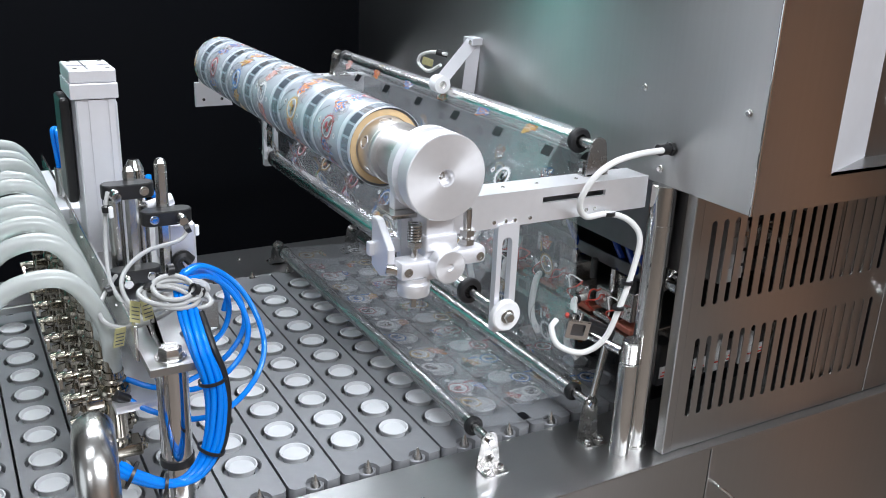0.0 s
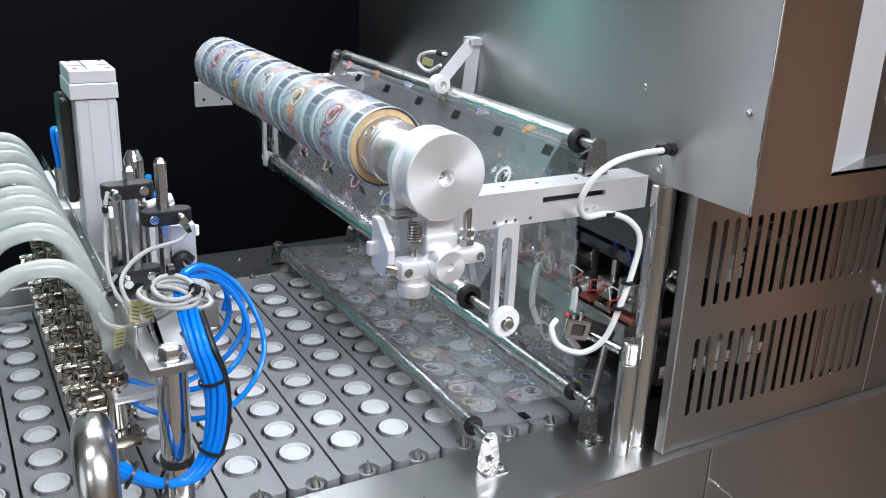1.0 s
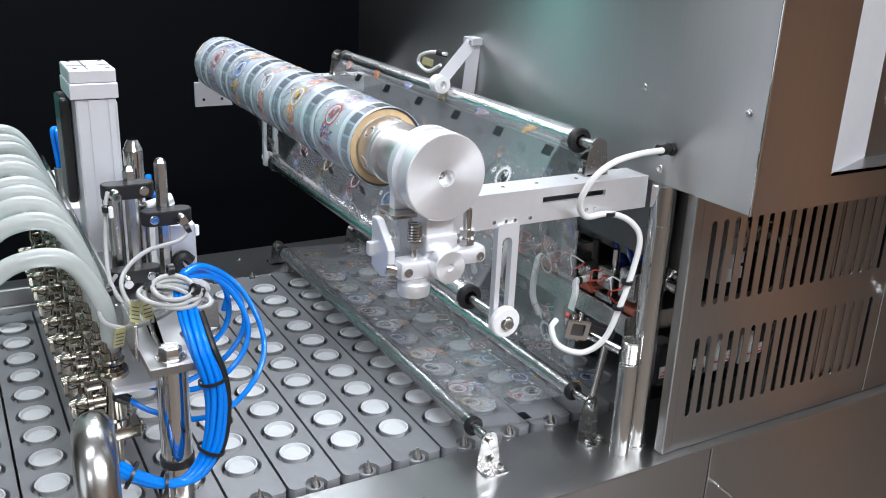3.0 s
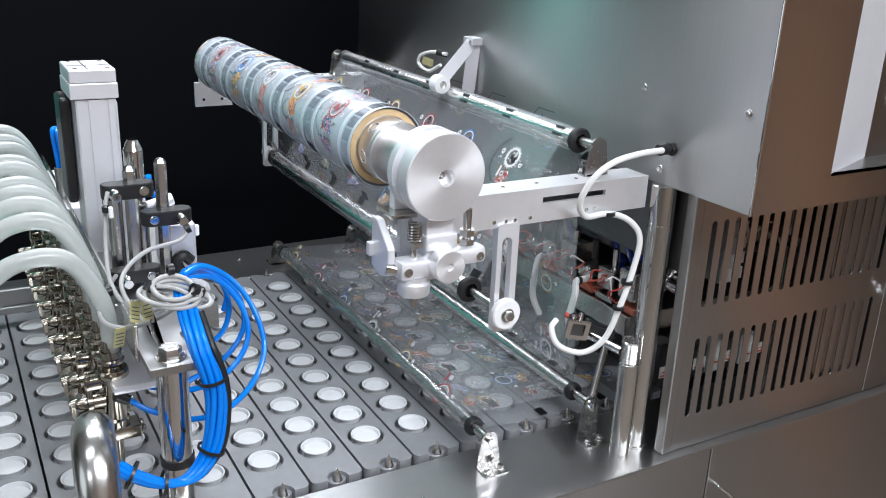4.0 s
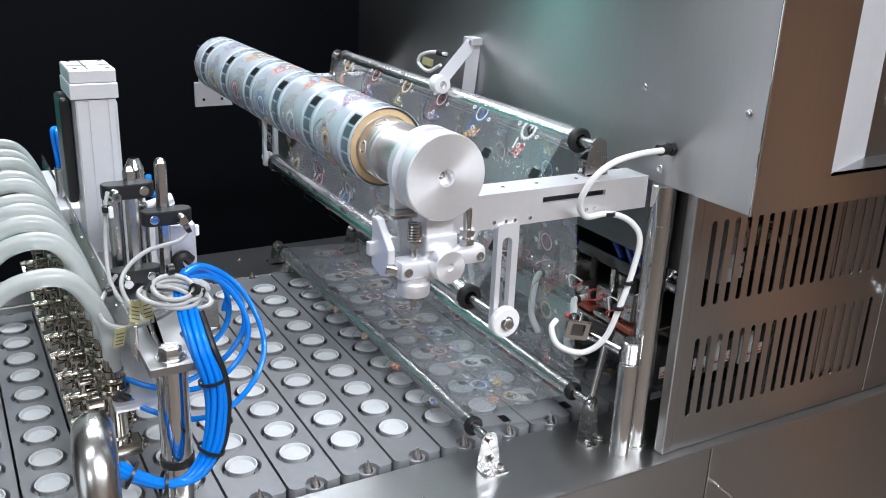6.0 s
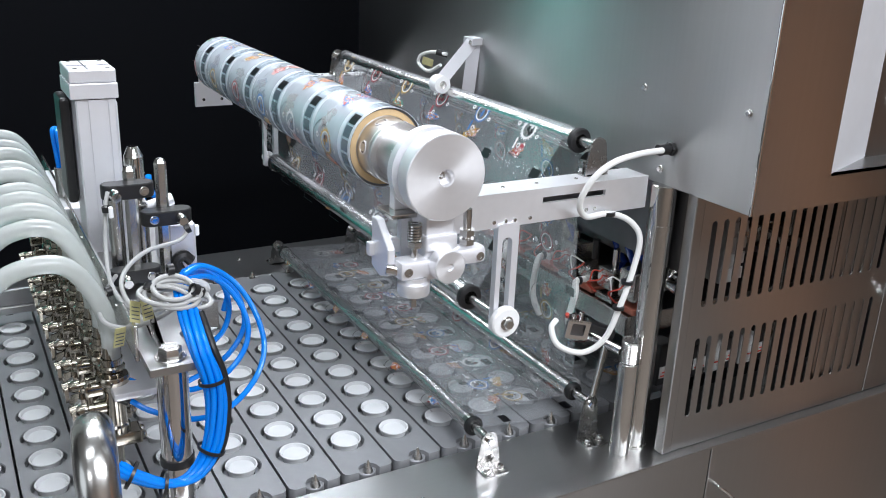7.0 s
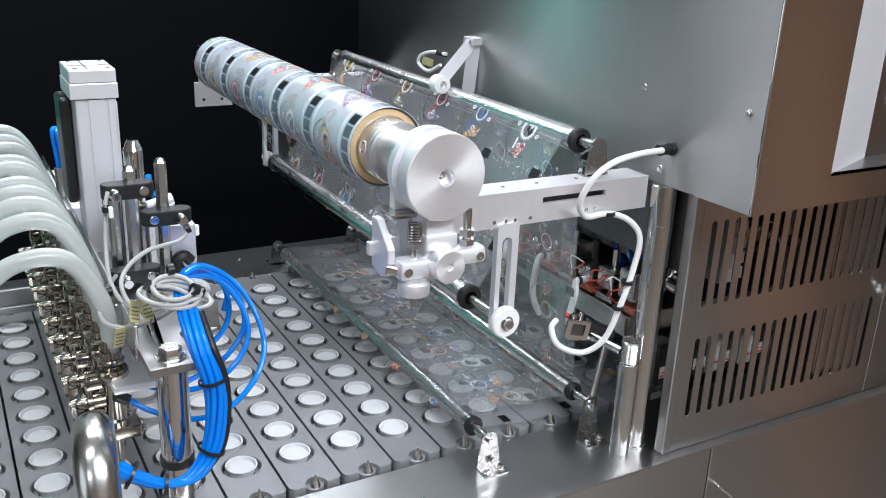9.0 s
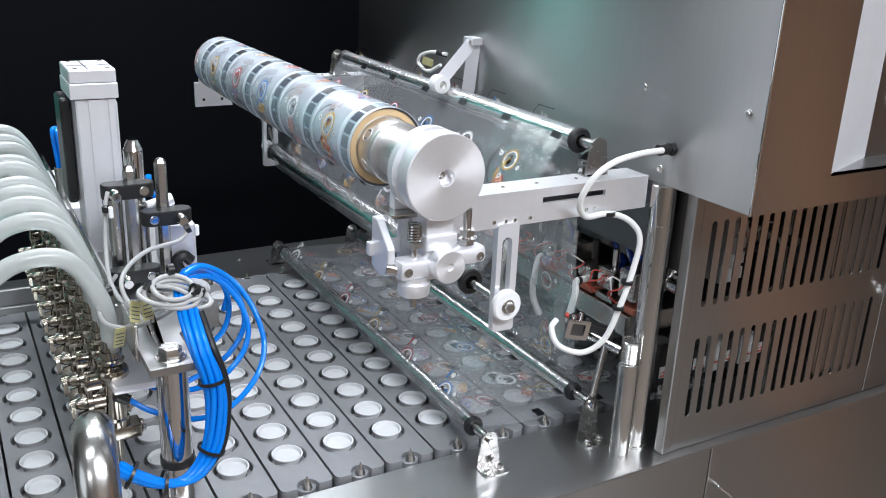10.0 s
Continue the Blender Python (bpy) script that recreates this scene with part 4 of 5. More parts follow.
def filling_beam():
    t = thing("filling_beam", "stainless cross beam of the filling station", "beam", at=(0, 0, 0))
    b = prism([(-0.187, -0.122), (-0.142, -0.122), (-0.142, -0.05), (-0.085, 0.02), (-0.085, 0.60), (-0.187, 0.60)], "z", 0.204, 0.212)
    part("base_plate", b, STEEL_H, t)
    part("edge_flange", box(-0.191, -0.187, -0.075, 0.67, 0.200, 0.2385, 0.001), STEEL, t)
    part("web_plate", prism([(-0.118, 0.212), (-0.05, 0.212), (-0.05, 0.24), (0.02, 0.225)], "x", -0.170, -0.166), STEEL, t)
    part("bolt", hex_bolt((-0.1625, -0.100, 0.212), (0, 0, 1), 0.0115, 0.011), STEEL, t)
    for y in (0.02, 0.10, 0.18, 0.26, 0.34, 0.42, 0.50):
        part("screw", hex_bolt((-0.191, y, 0.225), (-1, 0, 0), 0.002, 0.0015, washer=False), STEEL, t)
    for y in (-0.100, 0.63):
        c = thing("guide_column", "thick polished guide column beside the carriers", "column", "columns of the filling station")
        part("shaft", rod((-0.1625, y, -0.006), (-0.1625, y, 0.204), 0.0158, 32), CHROME, c)
        part("base_ring", pipe((-0.1625, y, -0.006), (-0.1625, y, 0.006), 0.022, 0.0158), STEEL, c)
        if y < 0:
            part("clamp_band", pipe((-0.1625, y, 0.092), (-0.1625, y, 0.101), 0.0172, 0.0158), BLACK, c, "black cable strap")
    part("far_plate", box(-0.187, -0.142, 0.60, 0.66, 0.204, 0.212), STEEL_H, t)


filling_beam()


def actuator():
    t = thing("linear_actuator", "tall square aluminium linear actuator with a black motor", "actuator", at=(0, 0, 0))
    x0, x1, y0, y1 = -0.1855, -0.1385, 0.230, 0.285
    pts = []
    g = 0.0025
    for gx in (0.012, 0.035):
        pts += [(x0 + gx - 0.003, y0), (x0 + gx - 0.003, y0 + g), (x0 + gx + 0.003, y0 + g), (x0 + gx + 0.003, y0)]
    outline = [(x0 + 0.002, y0)] + pts + [(x1 - 0.002, y0), (x1, y0 + 0.002)]
    for gy in (0.014, 0.040):
        outline += [(x1, y0 + gy - 0.003), (x1 - g, y0 + gy - 0.003), (x1 - g, y0 + gy + 0.003), (x1, y0 + gy + 0.003)]
    outline += [(x1, y1), (x0, y1), (x0, y0 + 0.002)]
    part("profile", prism(outline, "z", 0.212, 0.4075), ALU_WHITE, t)
    part("head_cap", box(x0 - 0.006, x1 + 0.003, y0 - 0.004, y1 + 0.02, 0.409, 0.428, 0.0012), ALU_WHITE, t)
    part("top_cap", box(x0 - 0.005, x1 + 0.002, y0 - 0.003, y1 + 0.019, 0.4285, 0.4445, 0.0018), ALU_WHITE, t)
    for sx, sy in ((x0 + 0.004, y0 + 0.006), (x1 - 0.006, y0 + 0.006), (x0 + 0.004, y1 + 0.008), (x1 - 0.006, y1 + 0.008)):
        part("cap_screw", rod((sx, sy, 0.4440), (sx, sy, 0.4452), 0.0028, 12), STEEL, t)
    # Thin grey strips on the cap paint the shade of its grooves.
    part("cap_groove_shade", box(x0 + 0.016, x0 + 0.018, y0 - 0.002, y1 + 0.016, 0.4443, 0.4449), INK_GREY, t)
    part("cap_groove_shade", box(x0 - 0.003, x1, y0 + 0.030, y0 + 0.032, 0.4443, 0.4449), INK_GREY, t)
    part("side_rib", box(x1, x1 + 0.005, y0 + 0.022, y0 + 0.032, 0.215, 0.400, 0.001), ALU_WHITE, t)
    part("motor", box(x0 - 0.014, x0 - 0.0015, y1 - 0.02, y1 + 0.035, 0.27, 0.405, 0.004), BLACK, t, "black servo motor")
    for k in range(3):
        part("printed_mark", box(x0 + 0.020 + 0.004 * k, x0 + 0.021 + 0.004 * k, y0 - 0.0005, y0 - 0.0001, 0.275 - 0.004 * k, 0.29), INK_GREY, t, "faint printed bars")
    for k in range(3):
        part("rating_bar", box(x0 + 0.021 + 0.004 * k, x0 + 0.0218 + 0.004 * k, y0 - 0.0005, y0 - 0.0001, 0.225, 0.246 - 0.005 * k), INK_GREY, t)
    s = thing("air_fitting", "blue air hoses on a small steel fitting", "hose fitting", at=(0, 0, 0))
    part("base", box(-0.215, -0.165, 0.36, 0.58, 0.212, 0.236, 0.003), ALU_WHITE, s, "pale aluminium block")
    part("nipple", rod((-0.186, 0.42, 0.236), (-0.186, 0.42, 0.280), 0.012, 20), STEEL, s)
    for k in range(4):
        a = k * 1.57
        part("hose", hose([(-0.186 + 0.005 * math.cos(a), 0.42 + 0.005 * math.sin(a), 0.276), (-0.187 + 0.006 * math.cos(a), 0.42 + 0.006 * math.sin(a), 0.300), (-0.189 + 0.005 * math.cos(a), 0.43 + 0.005 * math.sin(a), 0.330), (-0.185, 0.45 + 0.005 * k, 0.322), (-0.18, 0.47 + 0.004 * k, 0.29)], 0.0034), BLUE, s, "blue air hose")


actuator()


def hex_guides():
    for x, y, top in ((-0.1505, 0.115, 0.352), (-0.1155, 0.115, 0.358)):
        t = thing("hex_rod", "upright six-sided steel rod with a pointed tip", "rod", "hexagonal sensor rods")
        part("bar", lathe((x, y, 0.212), (x, y, 1), [(0, 0), (0, 0.0072), (top - 0.217, 0.0072), (top - 0.212, 0.0045), (top - 0.212, 0)], 6), STEEL, t)
    for x, y, top in ((-0.1665, 0.13, 0.318), (-0.137, 0.135, 0.300)):
        t = thing("guide_rod", "round steel guide rod", "rod", "guide rods")
        part("bar", rod((x, y, 0.212), (x, y, top), 0.0085, 20), STEEL, t)
    p = thing("lift_rod", "polished lift rod with a domed end", "rod", at=(0, 0, 0))
    part("bar", lathe((-0.138, 0.150, 0.215), (-0.138, 0.150, 1), [(0, 0), (0, 0.0112), (0.147, 0.0112), (0.156, 0.0072), (0.159, 0.0055), (0.159, 0.0)], 28), CHROME, p)
    LIFTED.append((p, Matrix.Identity(4), DROP))
    # sensor clamps: a rounded black bar round the rod with a screwed-in sensor
    for x, y, z, dx, sx in ((-0.1505, 0.104, 0.3275, -0.005, -0.0285), (-0.1155, 0.104, 0.2915, 0.001, 0.022), (-0.1505, 0.100, 0.226, -0.004, -0.022)):
        t = thing("sensor_clamp", "black plastic sensor clamp on a hexagonal rod", "sensor clamp", "sensor clamps")
        part("body", prism(rounded(x + dx, y, 0.058, 0.024, 0.0118), "z", z - 0.0085, z + 0.0085, bevel=0.0012), BLACK, t)
        part("screw", hex_bolt((x + dx - (0.016 if dx > 0 else -0.016), y - 0.0125, z), (0, -1, 0), 0.004, 0.003), CHROME, t)
        part("sensor", lathe((x + dx + sx * 0.6, y - 0.010, z), (x + dx + sx * 0.6, y - 1, z), [(0, 0), (0, 0.0062), (0.012, 0.0062), (0.014, 0.0052), (0.020, 0.0052), (0.020, 0)], 18), CHROME, t, "threaded steel sensor")
    v = thing("air_cylinder", "white aluminium compact air cylinder", "air cylinder", at=(0, 0, 0))
    part("body", box(-0.112, -0.076, 0.125, 0.19, 0.212, 0.272, 0.003), ALU_WHITE, v)
    part("elbow", hose([(-0.099, 0.120, 0.216), (-0.103, 0.120, 0.228), (-0.094, 0.120, 0.234), (-0.085, 0.120, 0.226)], 0.007), BLACK, v, "black plastic elbow")
    part("fitting", rod((-0.132, 0.140, 0.292), (-0.098, 0.140, 0.301), 0.0075, 14), ALU_WHITE, v)
    part("hose", hose([(-0.102, 0.150, 0.298), (-0.114, 0.170, 0.299), (-0.116, 0.180, 0.309), (-0.115, 0.190, 0.318)], 0.004), BLUE, v, "blue air hose")


hex_guides()


def nozzle(first=None, lane=0):
    m = Matrix.Translation((NX, lane * PY, 0))
    if first:
        t = copy_thing(first, m)
    else:
        t = thing("filling_nozzle", "stainless filling nozzle with clamp and wing nut", "nozzle", "filling nozzles")
        part("barb", lathe((0, 0, 0.160), (0, 0, 1), [(0, 0), (0, 0.0105), (0.006, 0.0105), (0.010, 0.0135), (0.013, 0.0135), (0.016, 0.0098), (0.036, 0.0088), (0.036, 0)], 24), NOZZLE, t)
        part("clamp", lathe((0, 0, 0.152), (0, 0, 1), [(0, 0.010), (0, 0.0155), (0.003, 0.0172), (0.008, 0.0172), (0.011, 0.0155), (0.011, 0.010)], 24), NOZZLE, t)
        part("body", lathe((0, 0, 0.092), (0, 0, 1), [(0, 0), (0, 0.0125), (0.004, 0.0138), (0.010, 0.0138), (0.012, 0.0112), (0.052, 0.0112), (0.056, 0.0135), (0.062, 0.0135), (0.062, 0)], 28), NOZZLE, t)
        part("tip", lathe((0, 0, 0.036), (0, 0, 1), [(0, 0), (0, 0.0048), (0.04, 0.0055), (0.048, 0.0075), (0.058, 0.0075), (0.058, 0)], 20), NOZZLE, t)
        part("block", box(-0.014, 0.024, -0.012, 0.012, 0.078, 0.094, 0.002), NOZZLE, t)
        for y in (-0.007, 0.007):
            part("screw", hex_bolt((0.024, y, 0.086), (1, 0, 0), 0.0035, 0.004), NOZZLE, t)
        part("side_valve", lathe((-0.010, 0, 0.126), (-1, 0, 0.126), [(0, 0), (0, 0.0085), (0.012, 0.0085), (0.013, 0.0112), (0.018, 0.0112), (0.019, 0.007), (0.026, 0.0068), (0.030, 0.0045), (0.030, 0)], 20), NOZZLE, t)
        part("clamp_arm", box(-0.030, -0.011, -0.0085, 0.0005, 0.143, 0.156, 0.002), NOZZLE, t)
        b = bmesh.new()
        rod((-0.026, -0.0045, 0.104), (-0.026, -0.0045, 0.16), 0.003, 10, b)
        part("clamp_bolt", b, NOZZLE, t)
        b = bmesh.new()
        lathe((-0.026, -0.0045, 0.113), (-0.026, -0.0045, 1), [(0, 0), (0, 0.006), (0.006, 0.0048), (0.009, 0.0042), (0.009, 0)], 14, b)
        for s in (-1, 1):
            prism([(-0.026 + s * 0.004, 0.114), (-0.026 + s * 0.012, 0.106), (-0.026 + s * 0.0155, 0.110), (-0.026 + s * 0.0125, 0.118), (-0.026 + s * 0.004, 0.120)], "y", -0.0065, -0.0030, b)
        part("wing_nut", b, NOZZLE, t, "bright wing nut")
        b = bmesh.new()
        rod((-0.036, 0.004, 0.126), (-0.046, 0.004, 0.124), 0.0062, 14, b)
        for s in (-1, 1):
            prism([(0.004 + s * 0.003, 0.119), (0.004 + s * 0.013, 0.112), (0.004 + s * 0.016, 0.117), (0.004 + s * 0.011, 0.127), (0.004 + s * 0.003, 0.128)], "x", -0.045, -0.041, b)
        part("wing_nut", b, NOZZLE, t, "bright wing nut")
    t.matrix_world = m
    LIFTED.append((t, m, DROP))
    return t


def silicone_hose(lane):
    m = Matrix.Translation((NX, lane * PY, 0))
    rnd = random.Random(lane + 21)
    e, g = (0.0, 0.20, 0.22, 0.20, 0.16, 0.20, 0.15, 0.21, 0.18, 0.20)[lane], rnd.uniform(-0.006, 0.006) if lane else 0.0
    t = thing("silicone_hose", "milky silicone hose arching down to a nozzle", "hose", "silicone filling hoses")
    way = [(0.001, 0.168), (0.0012, 0.20), (0.0, 0.222), (-0.005, 0.2425), (-0.018, 0.271), (-0.0325, 0.289), (-0.049, 0.2957), (-0.071, 0.295), (-0.095, 0.2855), (-0.127, 0.255), (-0.152, 0.20), (-0.162, 0.10)]
    part("tube", hose([(x, g * min(1, -x / 0.06) if -0.16 < x < 0 else 0, z + e * max(0, z - 0.20)) for x, z in way], 0.0096, 20, 5), SILICONE, t)
    part("hose_clip", pipe((0, 0, 0.176), (0, 0, 0.183), 0.0118, 0.0102, 24), NOZZLE, t, "steel hose clip")
    t.matrix_world = m
    LIFTED.append((t, m, DROP))


def filling_head():
    first = nozzle()
    for lane in range(10):
        if lane:
            nozzle(first, lane)
        silicone_hose(lane)
    t = thing("nozzle_bar", "aluminium bar carrying the filling nozzles", "bar", at=(0, 0, 0))
    part("bar", box(NX - 0.005, -0.158, -0.034, 0.56, 0.146, 0.154, 0.001), ALU, t)
    part("manifold", box(NX - 0.19, NX - 0.145, -0.03, 0.56, 0.06, 0.10, 0.004), STEEL, t, "steel product manifold")
    LIFTED.append((t, Matrix.Identity(4), DROP))
    r = thing("product_rail", "stainless rail across the filling station", "rail", at=(0, 0, 0))
    part("rail", box(-0.62, -0.232, 0.543, 0.557, 0.030, 0.058, 0.002), STEEL_H, r)
    part("lip", box(-0.62, -0.225, 0.535, 0.543, 0.020, 0.031, 0.001), STEEL_H, r)
    part("stay", rod((-0.40, 0.60, -0.006), (-0.40, 0.60, 0.045), 0.008, 16), STEEL, r)
    part("stay_arm", box(-0.408, -0.392, 0.555, 0.608, 0.036, 0.046), STEEL, r)


filling_head()


def safety_handle():
    t = thing("grab_handle", "thick polished stainless grab handle on the table", "handle", at=(0, 0, 0))
    x = -0.251
    pts = [(x, -0.190, -0.006), (x, -0.190, 0.06), (x, -0.188, 0.118), (x + 0.002, -0.170, 0.155), (x + 0.005, -0.142, 0.165), (x + 0.009, -0.115, 0.155), (x + 0.012, -0.100, 0.118), (x + 0.012, -0.098, 0.06), (x + 0.012, -0.098, -0.006)]
    part("tube", hose(pts, 0.0195, 28, 8), STEEL, t)
    for y, dx in ((-0.190, 0.0), (-0.098, 0.012)):
        part("flange", rod((x + dx, y, -0.006), (x + dx, y, 0.0), 0.0225, 24), STEEL, t)


safety_handle()


def cables():
    rnd = random.Random(3)
    t = thing("blue_hose_bundle", "bundle of glossy blue air hoses held by black straps", "hose bundle", at=(0, 0, 0))
    mid = [Vector(p) for p in ((-0.138, -0.060, 0.272), (-0.142, -0.100, 0.252), (-0.140, -0.130, 0.229), (-0.132, -0.138, 0.198), (-0.130, -0.138, 0.163), (-0.137, -0.138, 0.122), (-0.157, -0.140, 0.097), (-0.186, -0.142, 0.098), (-0.214, -0.135, 0.112), (-0.228, -0.125, 0.121))]
    for k in range(9):
        a = 2 * math.pi * k / 8
        rr = 0.0092 if k < 8 else 0
        side, out = Vector((0.80, -0.46, 0.1)), Vector((-0.47, -0.80, 0.3))
        pts = [p + side * rr * math.cos(a + 0.22 * i) * 0.98 + out * rr * math.sin(a + 0.22 * i) * 0.8 for i, p in enumerate(mid)]
        part("air_hose", hose(pts, 0.0030, 10, 7), BLUE, t)
    part("cable", hose([p + Vector((0.011, -0.003, 0.003)) for p in mid[1:7]], 0.0035, 10, 7), BLACK, t, "black sheathed cable")
    for k in (3, 5, 7, 8):
        d = (mid[min(k + 1, 9)] - mid[k - 1]).normalized()
        p = mid[k]
        part("strap", pipe(p - d * 0.0016, p + d * 0.0016, 0.0142, 0.0128, 24), BLACK, t, "black cable strap")
    loops = [
        [(-0.131, -0.020, 0.262), (-0.101, 0.000, 0.263), (-0.070, 0.000, 0.242), (-0.053, -0.020, 0.213), (-0.048, -0.040, 0.176), (-0.065, -0.060, 0.148), (-0.099, -0.070, 0.124), (-0.136, -0.060, 0.114), (-0.173, -0.040, 0.122), (-0.194, -0.020, 0.132)],
        [(-0.131, -0.020, 0.258), (-0.095, 0.000, 0.250), (-0.069, 0.000, 0.225), (-0.060, -0.020, 0.197), (-0.068, -0.030, 0.169), (-0.095, -0.040, 0.148), (-0.128, -0.030, 0.133), (-0.167, -0.020, 0.140), (-0.190, 0.000, 0.145)],
        [(-0.129, -0.020, 0.265), (-0.095, 0.020, 0.249), (-0.072, 0.030, 0.225), (-0.069, 0.020, 0.197), (-0.079, 0.020, 0.170), (-0.101, 0.020, 0.156), (-0.127, 0.020, 0.144)],
        [(-0.114, 0.020, 0.254), (-0.079, 0.040, 0.237), (-0.053, 0.040, 0.207), (-0.049, 0.030, 0.171), (-0.071, 0.020, 0.143), (-0.102, 0.020, 0.124), (-0.142, 0.020, 0.111)],
        [(-0.118, 0.020, 0.252), (-0.092, 0.060, 0.242), (-0.064, 0.080, 0.223), (-0.053, 0.080, 0.198), (-0.059, 0.080, 0.171)]]
    q = thing("blue_hose_loops", "loose loops of blue air hose beside the column", "air hoses", at=(0, 0, 0))
    for pts in loops:
        part("air_hose", hose(pts, 0.0031, 10, 8), BLUE, q)
    part("fitting", rod((-0.206, -0.020, 0.139), (-0.193, -0.020, 0.130), 0.0062, 14), BLACK, q, "black push-in fitting")
    w = thing("sensor_cables", "tangle of pale grey sensor cables with black ties", "cables", at=(0, 0, 0))
    lines = [
        [(-0.179, 0.090, 0.331), (-0.185, 0.080, 0.312), (-0.189, 0.070, 0.273), (-0.193, 0.030, 0.248), (-0.186, -0.010, 0.236), (-0.168, -0.030, 0.234), (-0.144, -0.050, 0.250)],
        [(-0.102, 0.085, 0.294), (-0.096, 0.080, 0.283), (-0.111, 0.060, 0.275), (-0.150, 0.040, 0.275), (-0.177, 0.020, 0.265), (-0.187, 0.000, 0.252), (-0.178, -0.020, 0.234), (-0.154, -0.040, 0.239), (-0.132, -0.050, 0.255)],
        [(-0.181, 0.070, 0.239), (-0.197, 0.030, 0.241), (-0.211, 0.000, 0.233), (-0.209, -0.020, 0.224), (-0.190, -0.030, 0.219), (-0.165, -0.050, 0.232), (-0.138, -0.060, 0.250)]]
    for k, (dx, dz, a, b) in enumerate(((0, 0, 0.027, 0.019), (0.006, 0.005, 0.023, 0.017), (-0.007, 0.002, 0.025, 0.015), (0.010, -0.004, 0.029, 0.014), (0.002, 0.009, 0.020, 0.020))):
        c, right, far = Vector((-0.154 + dx, -0.082, 0.268 + dz)), Vector((0.86, -0.50, -0.10)), Vector((0.34, 0.62, 0.34))
        ring = [c + right * a * math.cos(q) + far * b * math.sin(q) for q in [k + 2 * math.pi * j / 12 for j in range(13)]]
        lines.append([tuple(p) for p in ring])
        lines.append([tuple(c + right * a), (-0.132 + 0.004 * k, -0.096 + 0.006 * k, 0.276 - 0.003 * k), (-0.120 + 0.003 * k, -0.080 + 0.012 * k, 0.268 - 0.003 * k), (-0.118, -0.045 + 0.008 * k, 0.255)])
    for pts in lines:
        part("cable", hose(pts, 0.0024, 9, 8), GREY_CABLE, w)
    for p, d in (((-0.183, 0.075, 0.316), (0, 0, 1)), ((-0.098, 0.075, 0.283), (1, 0, 0.4)), ((-0.197, 0.020, 0.242), (1, 0.2, 0.2)), ((-0.140, -0.055, 0.266), (1, 0.3, -0.3)), ((-0.146, 0.000, 0.258), (0.3, 0.1, 1)), ((-0.127, -0.055, 0.259), (1, 0, -0.6)), ((-0.134, -0.095, 0.277), (0.8, 0.3, -0.5)), ((-0.172, -0.070, 0.276), (0.5, 0.6, 0.6)), ((-0.150, -0.066, 0.290), (1, 0.1, 0)), ((-0.128, -0.088, 0.271), (0.8, 0.3, -0.5))):
        v = Vector(d).normalized()
        part("cable_tie", lathe(Vector(p) - v * 0.003, Vector(p) + v, [(0, 0.0040), (0, 0.0060), (0.006, 0.0060), (0.006, 0.0040)], 12), BLACK, w, "black cable tie")
    for p, s in (((-0.184, 0.070, 0.315), 1), ((-0.092, 0.070, 0.283), 1)):
        part("tie_mount", box(p[0] + 0.001, p[0] + 0.006, p[1] - 0.003, p[1] + 0.003, p[2] - 0.008, p[2] + 0.005, 0.0015), WHITE, w)
    for p, rx, rz in (((-0.185, -0.055, 0.246), -30, 25), ((-0.201, -0.050, 0.219), 10, 5), ((-0.174, -0.060, 0.249), -10, 0)):
        b = box(-0.0058, 0.0058, -0.0006, 0.0006, -0.011, 0.011)
        b.transform(pose(*p, rx, rz, 20))
        part("cable_tag", b, YELLOW, w, "yellow paper cable tag with printed bars")
        b = bmesh.new()
        for k in range(4):
            box(-0.0045, 0.0045, -0.0010, -0.0007, -0.008 + 0.004 * k, -0.0070 + 0.004 * k, bm=b)
        b.transform(pose(*p, rx, rz, 20))
        part("tag_print", b, INK_GREY, w)
    b = box(-0.010, 0.010, -0.001, 0.001, -0.013, 0.013)
    b.transform(pose(*(-0.111, -0.060, 0.232), -25, 20, 20))
    part("metal_tab", b, STEEL, w, "small folded steel tab")


cables()


